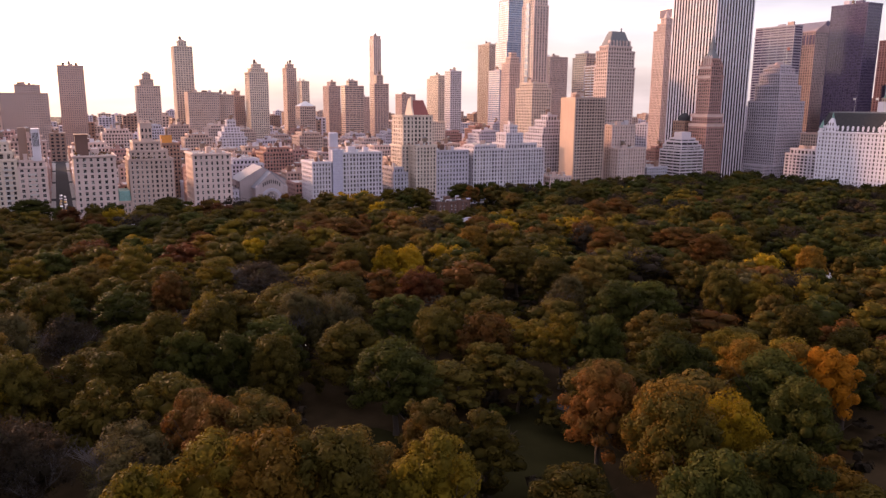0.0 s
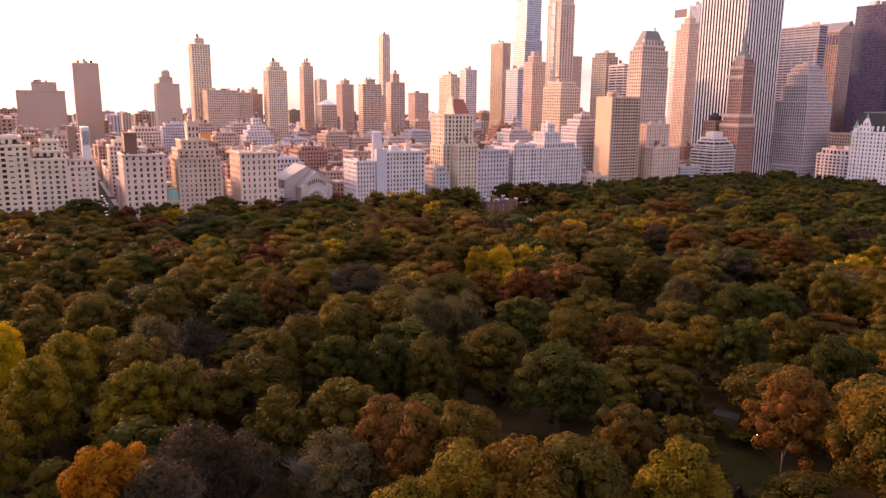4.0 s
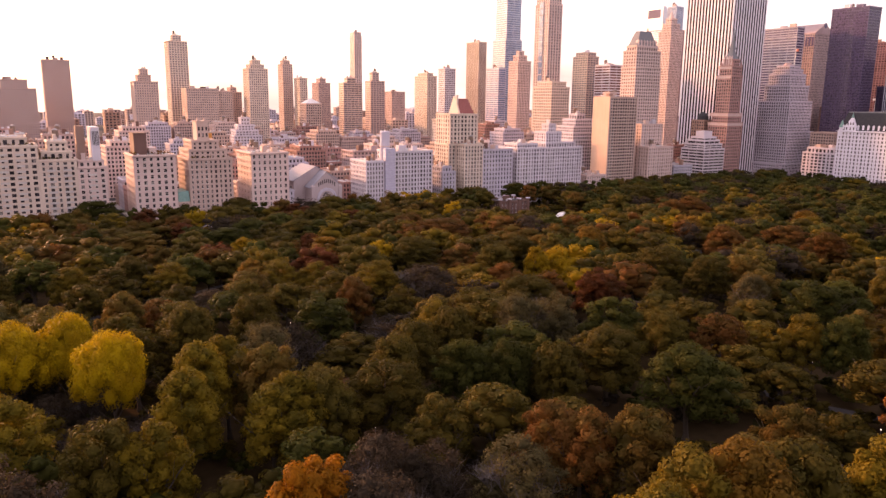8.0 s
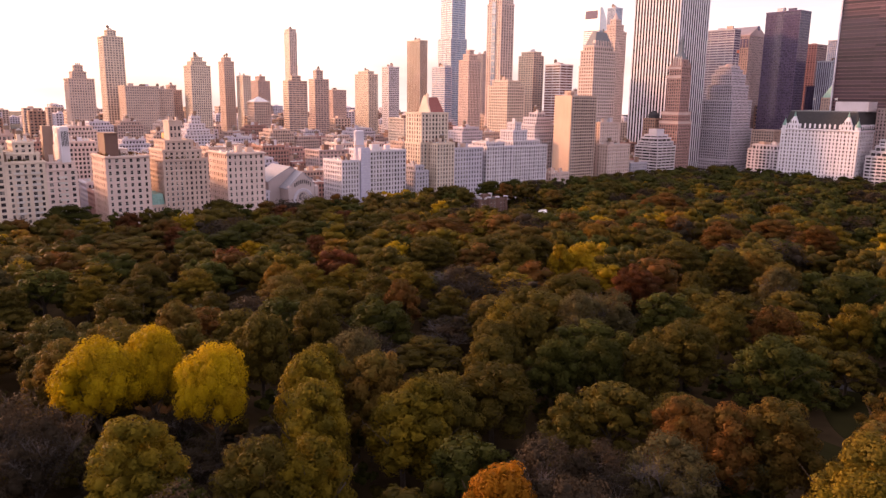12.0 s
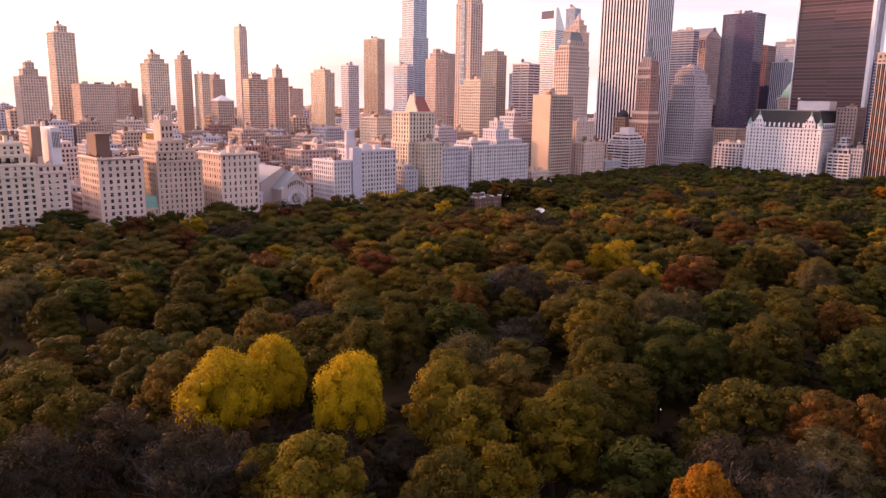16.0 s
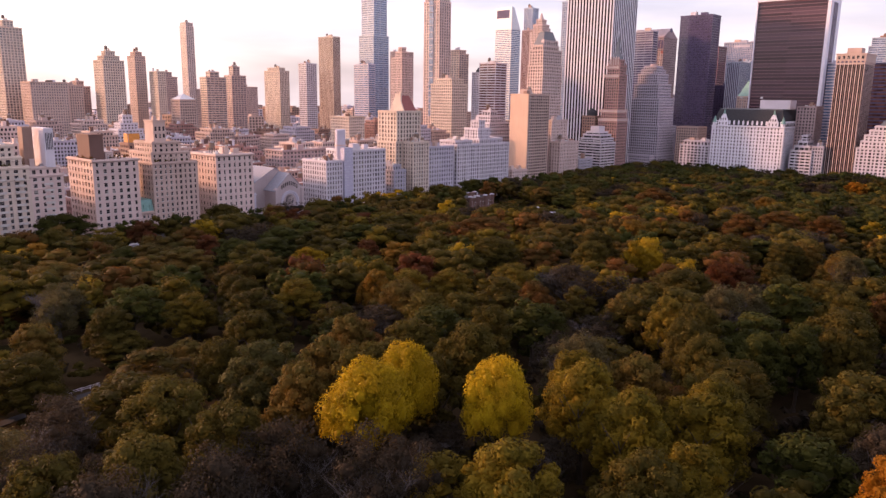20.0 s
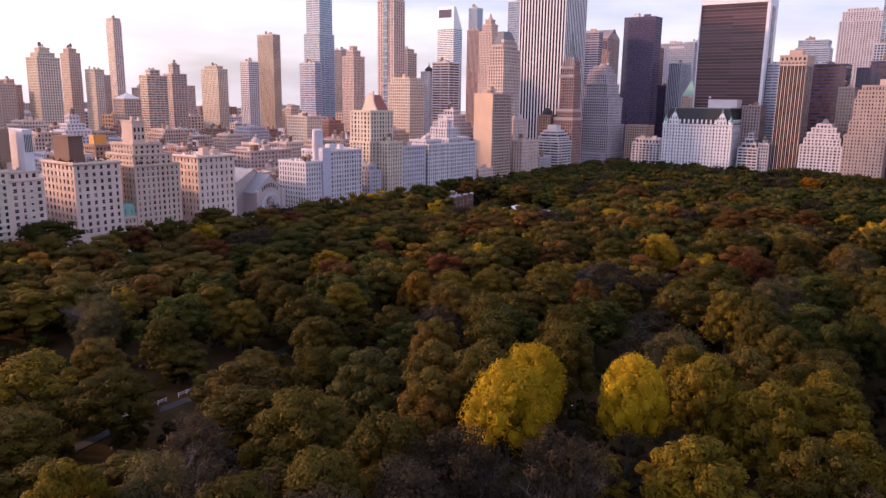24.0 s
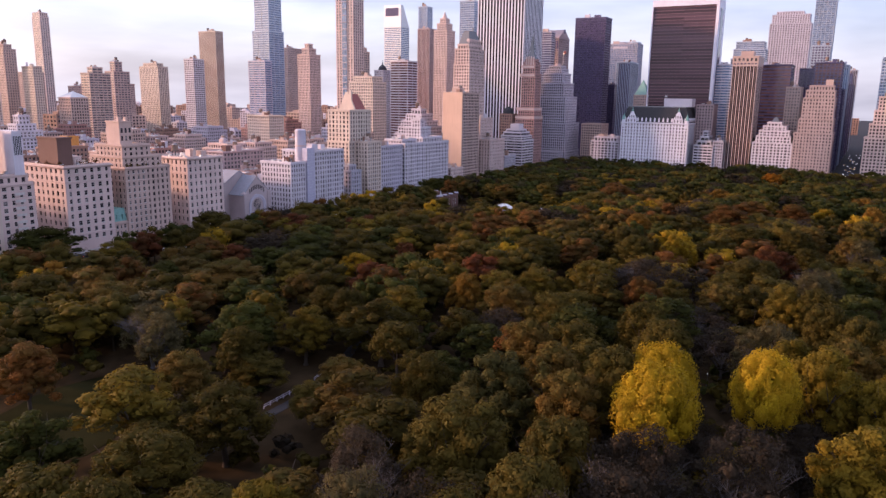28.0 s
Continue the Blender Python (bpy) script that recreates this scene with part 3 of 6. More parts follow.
# ---- trees ----
def crown_arrays(rng, lobes, leaves, size, gap=0.0, R=9.0, z0=5.0, z1=24.0, dense=0.7, single=False, lobe=(0.17, 0.34), spread=0.42):
    """A crown of many lobes, each covered with small leaf clumps."""
    nr = np.random.RandomState(rng.randint(0, 10 ** 6))
    hz = (z1 - z0) / 2
    V, F = [], []
    centres, radii = [], []
    arms = nr.uniform(0, 6.28, 3)
    # one to four heads that grow together into the crown
    heads = [(0.0, 0.0, 1.0, 1.0)]
    if not single:
        k = nr.randint(1, 4)
        heads = [(nr.uniform(-0.12, 0.12), nr.uniform(-0.12, 0.12), nr.uniform(0.70, 0.86) + 0.6 * (0.42 - spread), 1.0)]
        heads += [(spread * math.cos(arms[0] + i * 2.1), spread * math.sin(arms[0] + i * 2.1), nr.uniform(0.48, 0.66), nr.uniform(0.66, 0.95)) for i in range(k)]
    weight = np.array([h[2] ** 2 for h in heads])
    share = np.round(lobes * weight / weight.sum()).astype(int)
    for (hx, hy, hr, hh), count_ in zip(heads, share):
        for i in range(count_):
            u = min(0.98, max(-0.4, 1 - 1.42 * (i + 0.5) / count_ + nr.uniform(-0.06, 0.06)))
            a = 2.399963 * i + nr.uniform(-0.35, 0.35)
            bulge = 1 + 0.12 * math.cos(2 * a + arms[1]) + 0.10 * math.cos(3 * a + arms[2] + 2 * u)
            k = (math.sqrt(1 - u * u) if u > 0 else 1 - 0.3 * u * u) * bulge * nr.uniform(0.82, 1.06)
            r = R * hr * nr.uniform(*lobe)
            top = z0 + (z1 - z0) * hh
            mid = z0 + (0.5 if single else 0.40) * (top - z0)
            half = top - mid
            centres.append((hx * R + (R * hr - r) * k * math.cos(a), hy * R + (R * hr - r) * k * math.sin(a), mid + (half - r) * u * nr.uniform(0.88, 1.03)))
            radii.append(r)
    outer = len(radii)
    for hx, hy, hr, hh in heads:
        for i in range(4):
            a = i * 1.57
            k = 0.3 * R * hr
            centres.append((hx * R + k * math.cos(a), hy * R + k * math.sin(a), z0 + (z1 - z0) * hh * 0.5 + nr.uniform(-0.1, 0.2) * hz))
            radii.append(R * hr * 0.42)
    centres, radii = np.array(centres), np.array(radii)
    # the dense inside of each lobe
    g = 1.618
    ico = np.array([(-1, g, 0), (1, g, 0), (-1, -g, 0), (1, -g, 0), (0, -1, g), (0, 1, g), (0, -1, -g), (0, 1, -g), (g, 0, -1), (g, 0, 1), (-g, 0, -1), (-g, 0, 1)]) / 1.902
    icof = np.array([(0, 11, 5), (0, 5, 1), (0, 1, 7), (0, 7, 10), (0, 10, 11), (1, 5, 9), (5, 11, 4), (11, 10, 2), (10, 7, 6), (7, 1, 8), (3, 9, 4), (3, 4, 2), (3, 2, 6), (3, 6, 8), (3, 8, 9), (4, 9, 5), (2, 4, 11), (6, 2, 10), (8, 6, 7), (9, 8, 1)])
    nv = 0
    for c, r in zip(centres, radii):
        if nr.rand() < gap * 1.3:
            continue
        V.append(c + ico * r * dense * nr.uniform(0.88, 1.08, (len(ico), 1)))
        F.append(icof + nv)
        nv += len(ico)
    pick = nr.choice(outer, leaves, p=radii[:outer] ** 2 / (radii[:outer] ** 2).sum())
    d = nr.normal(size=(leaves, 3))
    d[:, 2] += 0.22
    d /= np.linalg.norm(d, axis=1)[:, None]
    pos = centres[pick] + d * (radii[pick] * nr.uniform(0.80 - 0.3 * gap, 1.09 + 0.3 * gap, leaves))[:, None]
    nrm = d + nr.normal(scale=0.22, size=(leaves, 3))
    nrm /= np.linalg.norm(nrm, axis=1)[:, None]
    tan = np.cross(nrm, nr.normal(size=(leaves, 3)))
    tan /= np.linalg.norm(tan, axis=1)[:, None]
    bit = np.cross(nrm, tan)
    s = (size * nr.uniform(0.55, 1.25, leaves))[:, None]
    q = np.stack([pos - tan * s, pos + tan * s * 0.7 + bit * s * 0.6, pos + tan * s * 0.3 - bit * s * 0.8], 1).reshape(-1, 3)
    lf = np.arange(leaves)[:, None] * 3 + np.array([[0, 1, 2]]) + nv
    V.append(q)
    cores = np.concatenate(F) if F else np.zeros((0, 3), int)
    return np.concatenate(V), cores, lf


def crown_mesh(name, rng, lobes, leaves, size, gap, single, dense):
    v, cores, lf = crown_arrays(rng, lobes, leaves, size, gap, single=single, dense=dense, z0=6.5 if single else 5.0)
    me = bpy.data.meshes.new(name)
    me.from_pydata(v.tolist(), [], cores.tolist() + lf.tolist())
    me.polygons.foreach_set("use_smooth", [True] * len(me.polygons))
    me.update()
    return me


def limb(s, a, b, r0, r1, n=6):
    a, b = Vector(a), Vector(b)
    d = (b - a).normalized()
    u = d.orthogonal().normalized()
    w = d.cross(u)
    k = len(s.v)
    for p, r in ((a, r0), (b, r1)):
        s.v += [tuple(p + (u * math.cos(2 * math.pi * i / n) + w * math.sin(2 * math.pi * i / n)) * r) for i in range(n)]
    s.f += [(k + i, k + (i + 1) % n, k + n + (i + 1) % n, k + n + i) for i in range(n)]


def trunk_mesh(seed, bare=False):
    rng = random.Random(seed)
    s = Shape()
    top = Vector((rng.uniform(-0.5, 0.5), rng.uniform(-0.5, 0.5), 8.5))
    limb(s, (0, 0, -0.3), (0, 0, 1.2), 0.75, 0.5, 8)
    limb(s, (0, 0, 1.2), top, 0.5, 0.36, 8)
    for i in range(8 if bare else 5):
        a = i * 2.4 + rng.uniform(-0.4, 0.4)
        start = Vector((0, 0, 1.2)).lerp(top, rng.uniform(0.55, 1.0))
        end = start + Vector((math.cos(a) * rng.uniform(3, 6), math.sin(a) * rng.uniform(3, 6), rng.uniform(4, 9)))
        limb(s, start, end, 0.22, 0.09)
        for _ in range(9 if bare else 2):
            fork = start.lerp(end, rng.uniform(0.45, 1.0))
            tip = end + Vector((rng.uniform(-3, 3), rng.uniform(-3, 3), rng.uniform(0.5, 4)))
            limb(s, fork, tip, 0.08, 0.03, 4)
            for _ in range(7 if bare else 0):
                twig = fork.lerp(tip, rng.uniform(0.4, 1.0))
                limb(s, twig, twig + Vector((rng.uniform(-1.8, 1.8), rng.uniform(-1.8, 1.8), rng.uniform(0.3, 2.4))), 0.035, 0.012, 3)
    return mesh_of("trunk", s.v, s.f, GREY_BARK if bare else BARK)


SPARSE = {"tan": 0.35, "brown": 0.6, "goldolive": 0.15, "gold": 0.1}
WORDS = {
    "olive": "olive green broadleaf tree with a lobed autumn crown", "green": "dark green broadleaf tree with a dense round crown",
    "goldolive": "golden olive autumn tree with a speckled crown", "yellowgreen": "yellow green autumn tree with a broad speckled crown",
    "yellow": "bright golden yellow tree with a dense rounded crown",
    "gold": "golden autumn tree with a rounded crown", "amber": "amber autumn tree with a lobed crown",
    "orange": "bright orange autumn tree with an uneven crown", "bronze": "bronze brown tree with green lower leaves",
    "rust": "rust brown autumn tree with a broad crown", "red": "deep red autumn tree with a rounded crown",
    "tan": "pale tan tree with thinning leaves", "brown": "grey brown tree that has lost most leaves", "sage": "pale sage green tree with a broad domed crown",
}
PROTO, TRUNKS, SPOTS = {}, {}, []
tree_rng = random.Random(41)


def proto(species, fine, k):
    """One tree of its kind; later ones of the same build share its meshes."""
    key = (species, fine, k)
    if key not in PROTO:
        gap = SPARSE.get(species, 0.0)
        n, size = (12500, 0.31) if fine else (4500, 0.46)
        if species == "yellow":
            n, size = 21000, 0.25
        me = crown_mesh("crown", tree_rng, 64 if fine else 40, int(n * (1 - gap * 0.35)), size * (1 - gap * 0.3), gap, species == "yellow", 0.66 if species == "yellow" else 0.62)
        me.materials.append(LEAVES[species])
        bare = species in ("brown", "tan")
        if (bare, k) not in TRUNKS:
            TRUNKS[(bare, k)] = trunk_mesh(k * 5 + bare, bare)
        PROTO[key] = (me, TRUNKS[(bare, k)])
    return PROTO[key]


def grow(species, x, y, h, r, fine=True):
    me, tr = proto(species, fine, tree_rng.randint(0, 1 if fine else 2))
    r = max(r * 1.12, h / (4.2 if species == "yellow" else 2.7))
    ob = thing("tree", WORDS[species], "tree", group="park trees")
    ob.matrix_basis = pose(x, y, 0.1, 0, 0, tree_rng.uniform(0, 360)) @ Matrix.Diagonal((r / 9.0, r / 9.0, h / 24.5, 1))
    part("trunk", tr, ob)
    part("crown", me, ob)
    SPOTS.append((x, y, r))
    return ob


# trees that stand out
grow("goldolive", 19, 114, 31.0, 11.0)
grow("amber", 26, 110, 31.6, 6.0)
grow("olive", 36, 107, 31.0, 11.0)
grow("yellowgreen", 5, 109, 29.7, 7.5)
grow("yellowgreen", 52, 100, 28.9, 7.5)
grow("bronze", 63, 126, 23.7, 7.3)
grow("rust", 100, 116, 29.4, 8.0)
grow("olive", 101, 95, 30.6, 7.2)
grow("amber", 103, 97, 31.0, 3.0)
grow("gold", 114, 93, 27.1, 4.6)
grow("green", 133, 127, 26.6, 10.7)
grow("amber", 151, 122, 25.1, 6.0)
grow("green", 147, 109, 25.5, 11.4)
grow("orange", 161, 104, 25.7, 4.7)
grow("amber", 159, 112, 25.3, 4.3)
grow("green", 173, 180, 24.9, 11.9)
grow("goldolive", 220, 170, 24.9, 11.8)
grow("green", 69, 156, 25.9, 12.0)
grow("olive", 3, 190, 23.7, 11.5)
grow("tan", 6, 143, 22.3, 10.1)
grow("bronze", 32, 136, 26.7, 9.8)
grow("rust", 22, 143, 24.4, 7.1)
grow("yellowgreen", -20, 185, 27.3, 7.1)
grow("brown", -10, 149, 24.3, 6.7)
grow("gold", 118, 276, 24.0, 5.4)
grow("olive", 84, 239, 24.6, 14.8)
grow("olive", 97, 189, 23.2, 8.5)
grow("bronze", 168, 207, 23.9, 10.2)
grow("goldolive", 124, 162, 25.1, 4.7)
grow("amber", 339, 296, 22.2, 9.2)
grow("amber", 284, 199, 24.3, 5.4)
grow("olive", 212, 182, 24.7, 8.7)
grow("olive", 190, 135, 25.4, 7.4)
grow("green", 130, 152, 25.6, 5.3)
grow("olive", 170, 255, 23.9, 13.2)
grow("amber", 178, 309, 23.8, 9.9)
grow("green", 134, 92, 27.7, 5.7)
grow("green", 88, 74, 29.5, 6.1)
grow("green", 102, 73, 29.2, 5.3)
grow("yellow", -72, 236, 31.5, 9.0)
grow("yellow", -60, 238, 32.0, 7.4)
grow("yellow", -53, 218, 32.0, 7.4)
grow("yellowgreen", -74, 197, 29.0, 11.5)
grow("yellowgreen", -26, 185, 25.5, 11.0)
grow("yellowgreen", -37, 207, 29.5, 9.5)
grow("yellowgreen", -43, 193, 28.8, 6.5)
grow("bronze", -22, 203, 28.5, 6.3)
grow("yellowgreen", -28, 214, 27.5, 5.0)
grow("yellowgreen", -51, 176, 25.8, 6.3)
grow("olive", -60, 181, 26.8, 4.7)
grow("olive", -14, 188, 26.4, 6.2)
grow("green", 25, 192, 25.0, 4.9)
grow("green", 36, 185, 24.7, 7.8)
grow("olive", 67, 182, 24.5, 12.0)
grow("olive", 44, 177, 25.0, 6.2)
grow("rust", 21, 151, 24.4, 9.5)
grow("brown", -18, 154, 25.7, 5.4)
grow("brown", -24, 140, 25.9, 4.4)
grow("orange", -31, 149, 26.0, 8.6)
grow("brown", -75, 170, 27.5, 5.1)
grow("tan", 156, 202, 23.7, 7.7)
grow("red", 115, 235, 23.8, 10.7)
grow("olive", 169, 231, 23.7, 10.9)
grow("bronze", 184, 226, 24.0, 9.9)
grow("olive", 136, 224, 21.0, 8.1)
grow("olive", 109, 292, 24.0, 10.8)
grow("olive", 91, 333, 22.0, 14.2)
grow("rust", 125, 400, 21.1, 12.6)
grow("rust", 276, 265, 22.8, 15.2)
grow("rust", 237, 272, 23.8, 13.4)
grow("rust", 269, 241, 23.7, 12.9)
grow("rust", 326, 367, 22.4, 15.0)
grow("olive", 349, 440, 22.0, 17.1)
grow("green", 281, 504, 20.8, 13.2)
grow("green", 162, 180, 24.9, 13.2)
grow("tan", 63, 216, 25.9, 7.8)
grow("olive", 36, 214, 26.3, 7.9)
grow("olive", 21, 209, 25.9, 9.1)
grow("olive", -8, 256, 26.3, 8.2)
grow("goldolive", 35, 308, 20.6, 10.7)
grow("bronze", 5, 305, 21.7, 10.8)
grow("sage", -74, 271, 27.6, 11.5)
grow("olive", -100, 267, 27.2, 10.8)
grow("olive", -98, 247, 27.4, 6.7)
grow("brown", -95, 233, 28.4, 7.9)
grow("brown", -125, 238, 27.4, 7.9)
grow("olive", -129, 251, 26.8, 5.6)
grow("olive", -109, 321, 20.5, 11.0)
grow("olive", -76, 344, 13.5, 9.0)
grow("olive", -84, 317, 13.0, 7.0)
grow("bronze", -66, 321, 13.0, 7.5)
grow("olive", -122, 330, 14.0, 8.0)
grow("olive", -76, 350, 19.6, 8.5)
grow("goldolive", -51, 348, 19.8, 9.6)
grow("goldolive", -17, 336, 20.9, 10.7)
grow("olive", -28, 350, 20.5, 8.6)
grow("tan", -82, 377, 20.8, 7.2)
grow("gold", 30, 388, 17.3, 9.3)
grow("red", 60, 384, 18.0, 7.3)
grow("amber", 13, 327, 21.4, 6.2)
grow("goldolive", 22, 318, 21.1, 11.6)
grow("goldolive", 51, 293, 22.4, 12.9)
grow("rust", 31, 268, 24.1, 8.4)
grow("bronze", -42, 278, 26.2, 6.1)
grow("brown", 64, 276, 23.9, 12.6)
grow("gold", 128, 276, 24.0, 7.9)
grow("olive", 129, 302, 23.9, 11.6)
grow("tan", 74, 215, 25.4, 9.7)
grow("goldolive", 35, 222, 26.1, 8.9)
grow("olive", -30, 245, 28.6, 7.9)
grow("tan", -16, 221, 27.7, 6.1)
grow("rust", 134, 372, 22.1, 18.3)
grow("rust", 301, 366, 22.4, 13.3)
grow("orange", 495, 278, 22.0, 10.2)
grow("olive", -2, 286, 23.2, 9.0)
grow("bronze", -63, 262, 28.4, 5.9)
grow("olive", 12, 201, 25.6, 7.5)
grow("olive", -63, 247, 30.4, 4.3)
grow("rust", 13, 465, 19.1, 10.5)
grow("goldolive", -18, 487, 19.7, 12.3)
grow("green", -19, 535, 21.0, 16.8)
grow("olive", 63, 512, 20.7, 14.1)
grow("green", 46, 431, 19.5, 13.7)
grow("olive", 68, 419, 19.7, 12.7)
grow("bronze", -21, 438, 19.3, 13.7)
grow("green", 14, 423, 19.2, 11.3)
grow("olive", -133, 316, 20.5, 11.0)
grow("olive", -150, 306, 22.0, 8.5)
grow("yellowgreen", -141, 280, 25.7, 7.6)
grow("brown", -117, 277, 25.9, 7.5)
grow("tan", -129, 270, 26.1, 6.8)
grow("olive", -28, 358, 20.3, 7.6)
grow("tan", -78, 385, 21.0, 10.3)
grow("olive", -45, 353, 14.5, 8.5)
grow("olive", -35, 342, 15.0, 8.5)
grow("olive", -73, 291, 23.6, 6.1)
grow("green", -34, 433, 19.8, 9.2)
grow("olive", -75, 450, 21.1, 13.7)
grow("bronze", -64, 421, 21.0, 12.4)
grow("bronze", -16, 418, 19.6, 16.1)
grow("green", 26, 414, 18.8, 14.6)
grow("rust", -118, 381, 21.6, 9.2)
grow("brown", -127, 256, 26.6, 6.5)
grow("bronze", -76, 254, 28.1, 3.5)
grow("brown", -109, 232, 27.8, 7.0)
grow("brown", -88, 216, 29.3, 5.4)
grow("olive", -116, 245, 27.7, 7.1)
grow("bronze", -97, 348, 20.2, 8.7)
# low thinning trees round the foot of the yellow ones
for bx, by, bh, br in ((-66, 228, 15, 7.5), (-57, 230, 14, 7.0), (-46, 209, 14, 7.0), (-60, 209, 15, 7.5), (-83, 240, 14, 7.0), (-79, 231, 13, 6.5), (-68, 250, 14, 7.0)):
    grow("brown" if bh != 13 else "tan", bx, by, bh, br)

CLEAR = [(92, 128, 15), (84, 142, 13), (98, 112, 14), (-112, 374, 22), (-95, 372, 14), (52, 148, 8), (62, 157, 7), (-96, 329, 8), (-80, 331, 8), (-64, 333, 8), (-50, 337, 7), (-88, 324, 6), (-92, 318, 7), (259, 484, 17), (252, 470, 12), (246, 462, 9), (240, 418, 14), (311, 211, 8), (329, 191, 9), (252, 386, 14), (242, 152, 10)]


def region(x, y):
    """The stretch of park that the flight overlooks."""
    return 0.69 * x + 0.72 * y > 92 and x > -205 + (y - 204) * 0.42 and y > min(0.58 * x, 190) - 12 and x < 612 and y < PARK_EDGE - 10


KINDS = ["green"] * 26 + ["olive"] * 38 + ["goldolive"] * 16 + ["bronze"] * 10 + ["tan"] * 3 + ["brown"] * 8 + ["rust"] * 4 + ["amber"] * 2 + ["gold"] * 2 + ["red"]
woods = {}
fill_rng = random.Random(7)
count = 0
row = 0
gy = 40.0
PATH_PTS = [(122, 142), (114, 162), (124, 188), (118, 152), (-101, 331), (-80, 332), (-61, 334), (334, 198), (309, 216), (322, 207)]
while gy < PARK_EDGE - 10:
    gx = -330.0 + (row % 2) * 7.0
    while gx < 612:
        x, y = gx + fill_rng.uniform(-4.5, 4.5), gy + fill_rng.uniform(-4.5, 4.5)
        gx += 15.6
        r = fill_rng.uniform(7.4, 12.5)
        h = 13.5 + r * 0.72 + 9.0 * noise.noise(Vector((x / 38.0, y / 38.0, 8.4))) + fill_rng.uniform(-2.5, 3.0)
        h = min(h, 23.0 - 0.012 * max(0.0, y - 250.0))
        if 205 < x < 285 and 372 < y < 476:
            h, r = min(h, 9.0), min(r, 6.5)
        patch = noise.noise(Vector((x / 55.0, y / 55.0, 3.1)))
        species = KINDS[int(min(0.999, max(0.0, fill_rng.random() * 0.75 + 0.125 + 0.35 * patch)) * len(KINDS))] if fill_rng.random() < 0.6 else fill_rng.choice(KINDS)
        if not region(x, y) or any((x - cx) ** 2 + (y - cy) ** 2 < (cr + 4) ** 2 for cx, cy, cr in CLEAR):
            continue
        if any((x - px) ** 2 + (y - py) ** 2 < 36 for px, py in PATH_PTS):
            continue
        if any((x - sx) ** 2 + (y - sy) ** 2 < (0.62 * (r + sr)) ** 2 for sx, sy, sr in SPOTS if abs(x - sx) < 20):
            continue
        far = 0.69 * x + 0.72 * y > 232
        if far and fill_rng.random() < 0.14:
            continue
        # gold and rust patches; their brighter leaves also stand in for haze
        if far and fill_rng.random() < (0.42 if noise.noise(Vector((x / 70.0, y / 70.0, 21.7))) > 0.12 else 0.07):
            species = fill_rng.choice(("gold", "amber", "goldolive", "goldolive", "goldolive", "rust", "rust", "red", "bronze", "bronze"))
        # darker species tone the south end down: shade put into leaf colour
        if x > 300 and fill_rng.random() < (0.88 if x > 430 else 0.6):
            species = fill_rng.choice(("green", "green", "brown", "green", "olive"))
        if not far:
            grow(species, x, y, h, r * 1.1, fine=False)
        else:
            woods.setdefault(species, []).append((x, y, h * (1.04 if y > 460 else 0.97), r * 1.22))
    gy += 13.6
    row += 1

# the woods under and beside the flight, never seen from near
for gy in range(-90, 330, 17):
    for gx in range(-330, 150, 17):
        x, y = gx + fill_rng.uniform(-5, 5), gy + fill_rng.uniform(-5, 5)
        d = 0.69 * x + 0.72 * y
        if -110 < d < 92 and fill_rng.random() < 0.85:
            woods.setdefault(fill_rng.choice(("olive", "goldolive", "green")), []).append((x, y, fill_rng.uniform(14, 20), fill_rng.uniform(8.5, 11)))

for species, spots in woods.items():
    variants = [crown_arrays(tree_rng, 22, 1050, 0.60, SPARSE.get(species, 0.0), dense=0.8, lobe=(0.24, 0.38), spread=0.26) for _ in range(4)]
    plain_crown = crown_arrays(tree_rng, 16, 380, 1.25, dense=0.75, single=True)
    V, F, tone, slot, nv = [], [], [], [], 0
    for x, y, h, r in spots:
        v, cores, lf = variants[fill_rng.randint(0, 3)] if 0.69 * x + 0.72 * y > 66 else plain_crown
        a, sx, sz = fill_rng.uniform(0, 6.28), r / 9.0, h / 24.5
        ca, sa = math.cos(a) * sx, math.sin(a) * sx
        V.append(np.stack([x + v[:, 0] * ca - v[:, 1] * sa, y + v[:, 0] * sa + v[:, 1] * ca, v[:, 2] * sz], 1))
        F.append(np.concatenate([cores, lf]) + nv)
        slot += [0] * (len(cores) + len(lf))
        tone.append(np.full(len(v), fill_rng.random()))
        nv += len(v)
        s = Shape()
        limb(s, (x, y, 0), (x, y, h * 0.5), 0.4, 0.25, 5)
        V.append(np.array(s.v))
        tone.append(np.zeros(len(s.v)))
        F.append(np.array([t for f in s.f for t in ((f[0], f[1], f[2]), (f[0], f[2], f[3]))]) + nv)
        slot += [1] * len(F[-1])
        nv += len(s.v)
    V, F, tone = np.concatenate(V), np.concatenate(F), np.concatenate(tone)
    me = bpy.data.meshes.new("woods")
    me.vertices.add(len(V)), me.loops.add(len(F) * 3), me.polygons.add(len(F))
    me.vertices.foreach_set("co", V.ravel())
    me.loops.foreach_set("vertex_index", F.ravel().astype(np.int32))
    me.polygons.foreach_set("loop_start", np.arange(len(F), dtype=np.int32) * 3)
    me.polygons.foreach_set("use_smooth", np.ones(len(F), dtype=bool))
    me.polygons.foreach_set("material_index", np.array(slot, dtype=np.int32))
    me.update(calc_edges=True)
    me.attributes.new("tone", "FLOAT", "POINT").data.foreach_set("value", tone)
    me.materials.append(WOOD_LEAVES[species])
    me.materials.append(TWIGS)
    tagged(new("woods", me), "far park trees, " + WORDS[species].split(" tree")[0] + " crowns", "trees", kind="stuff")

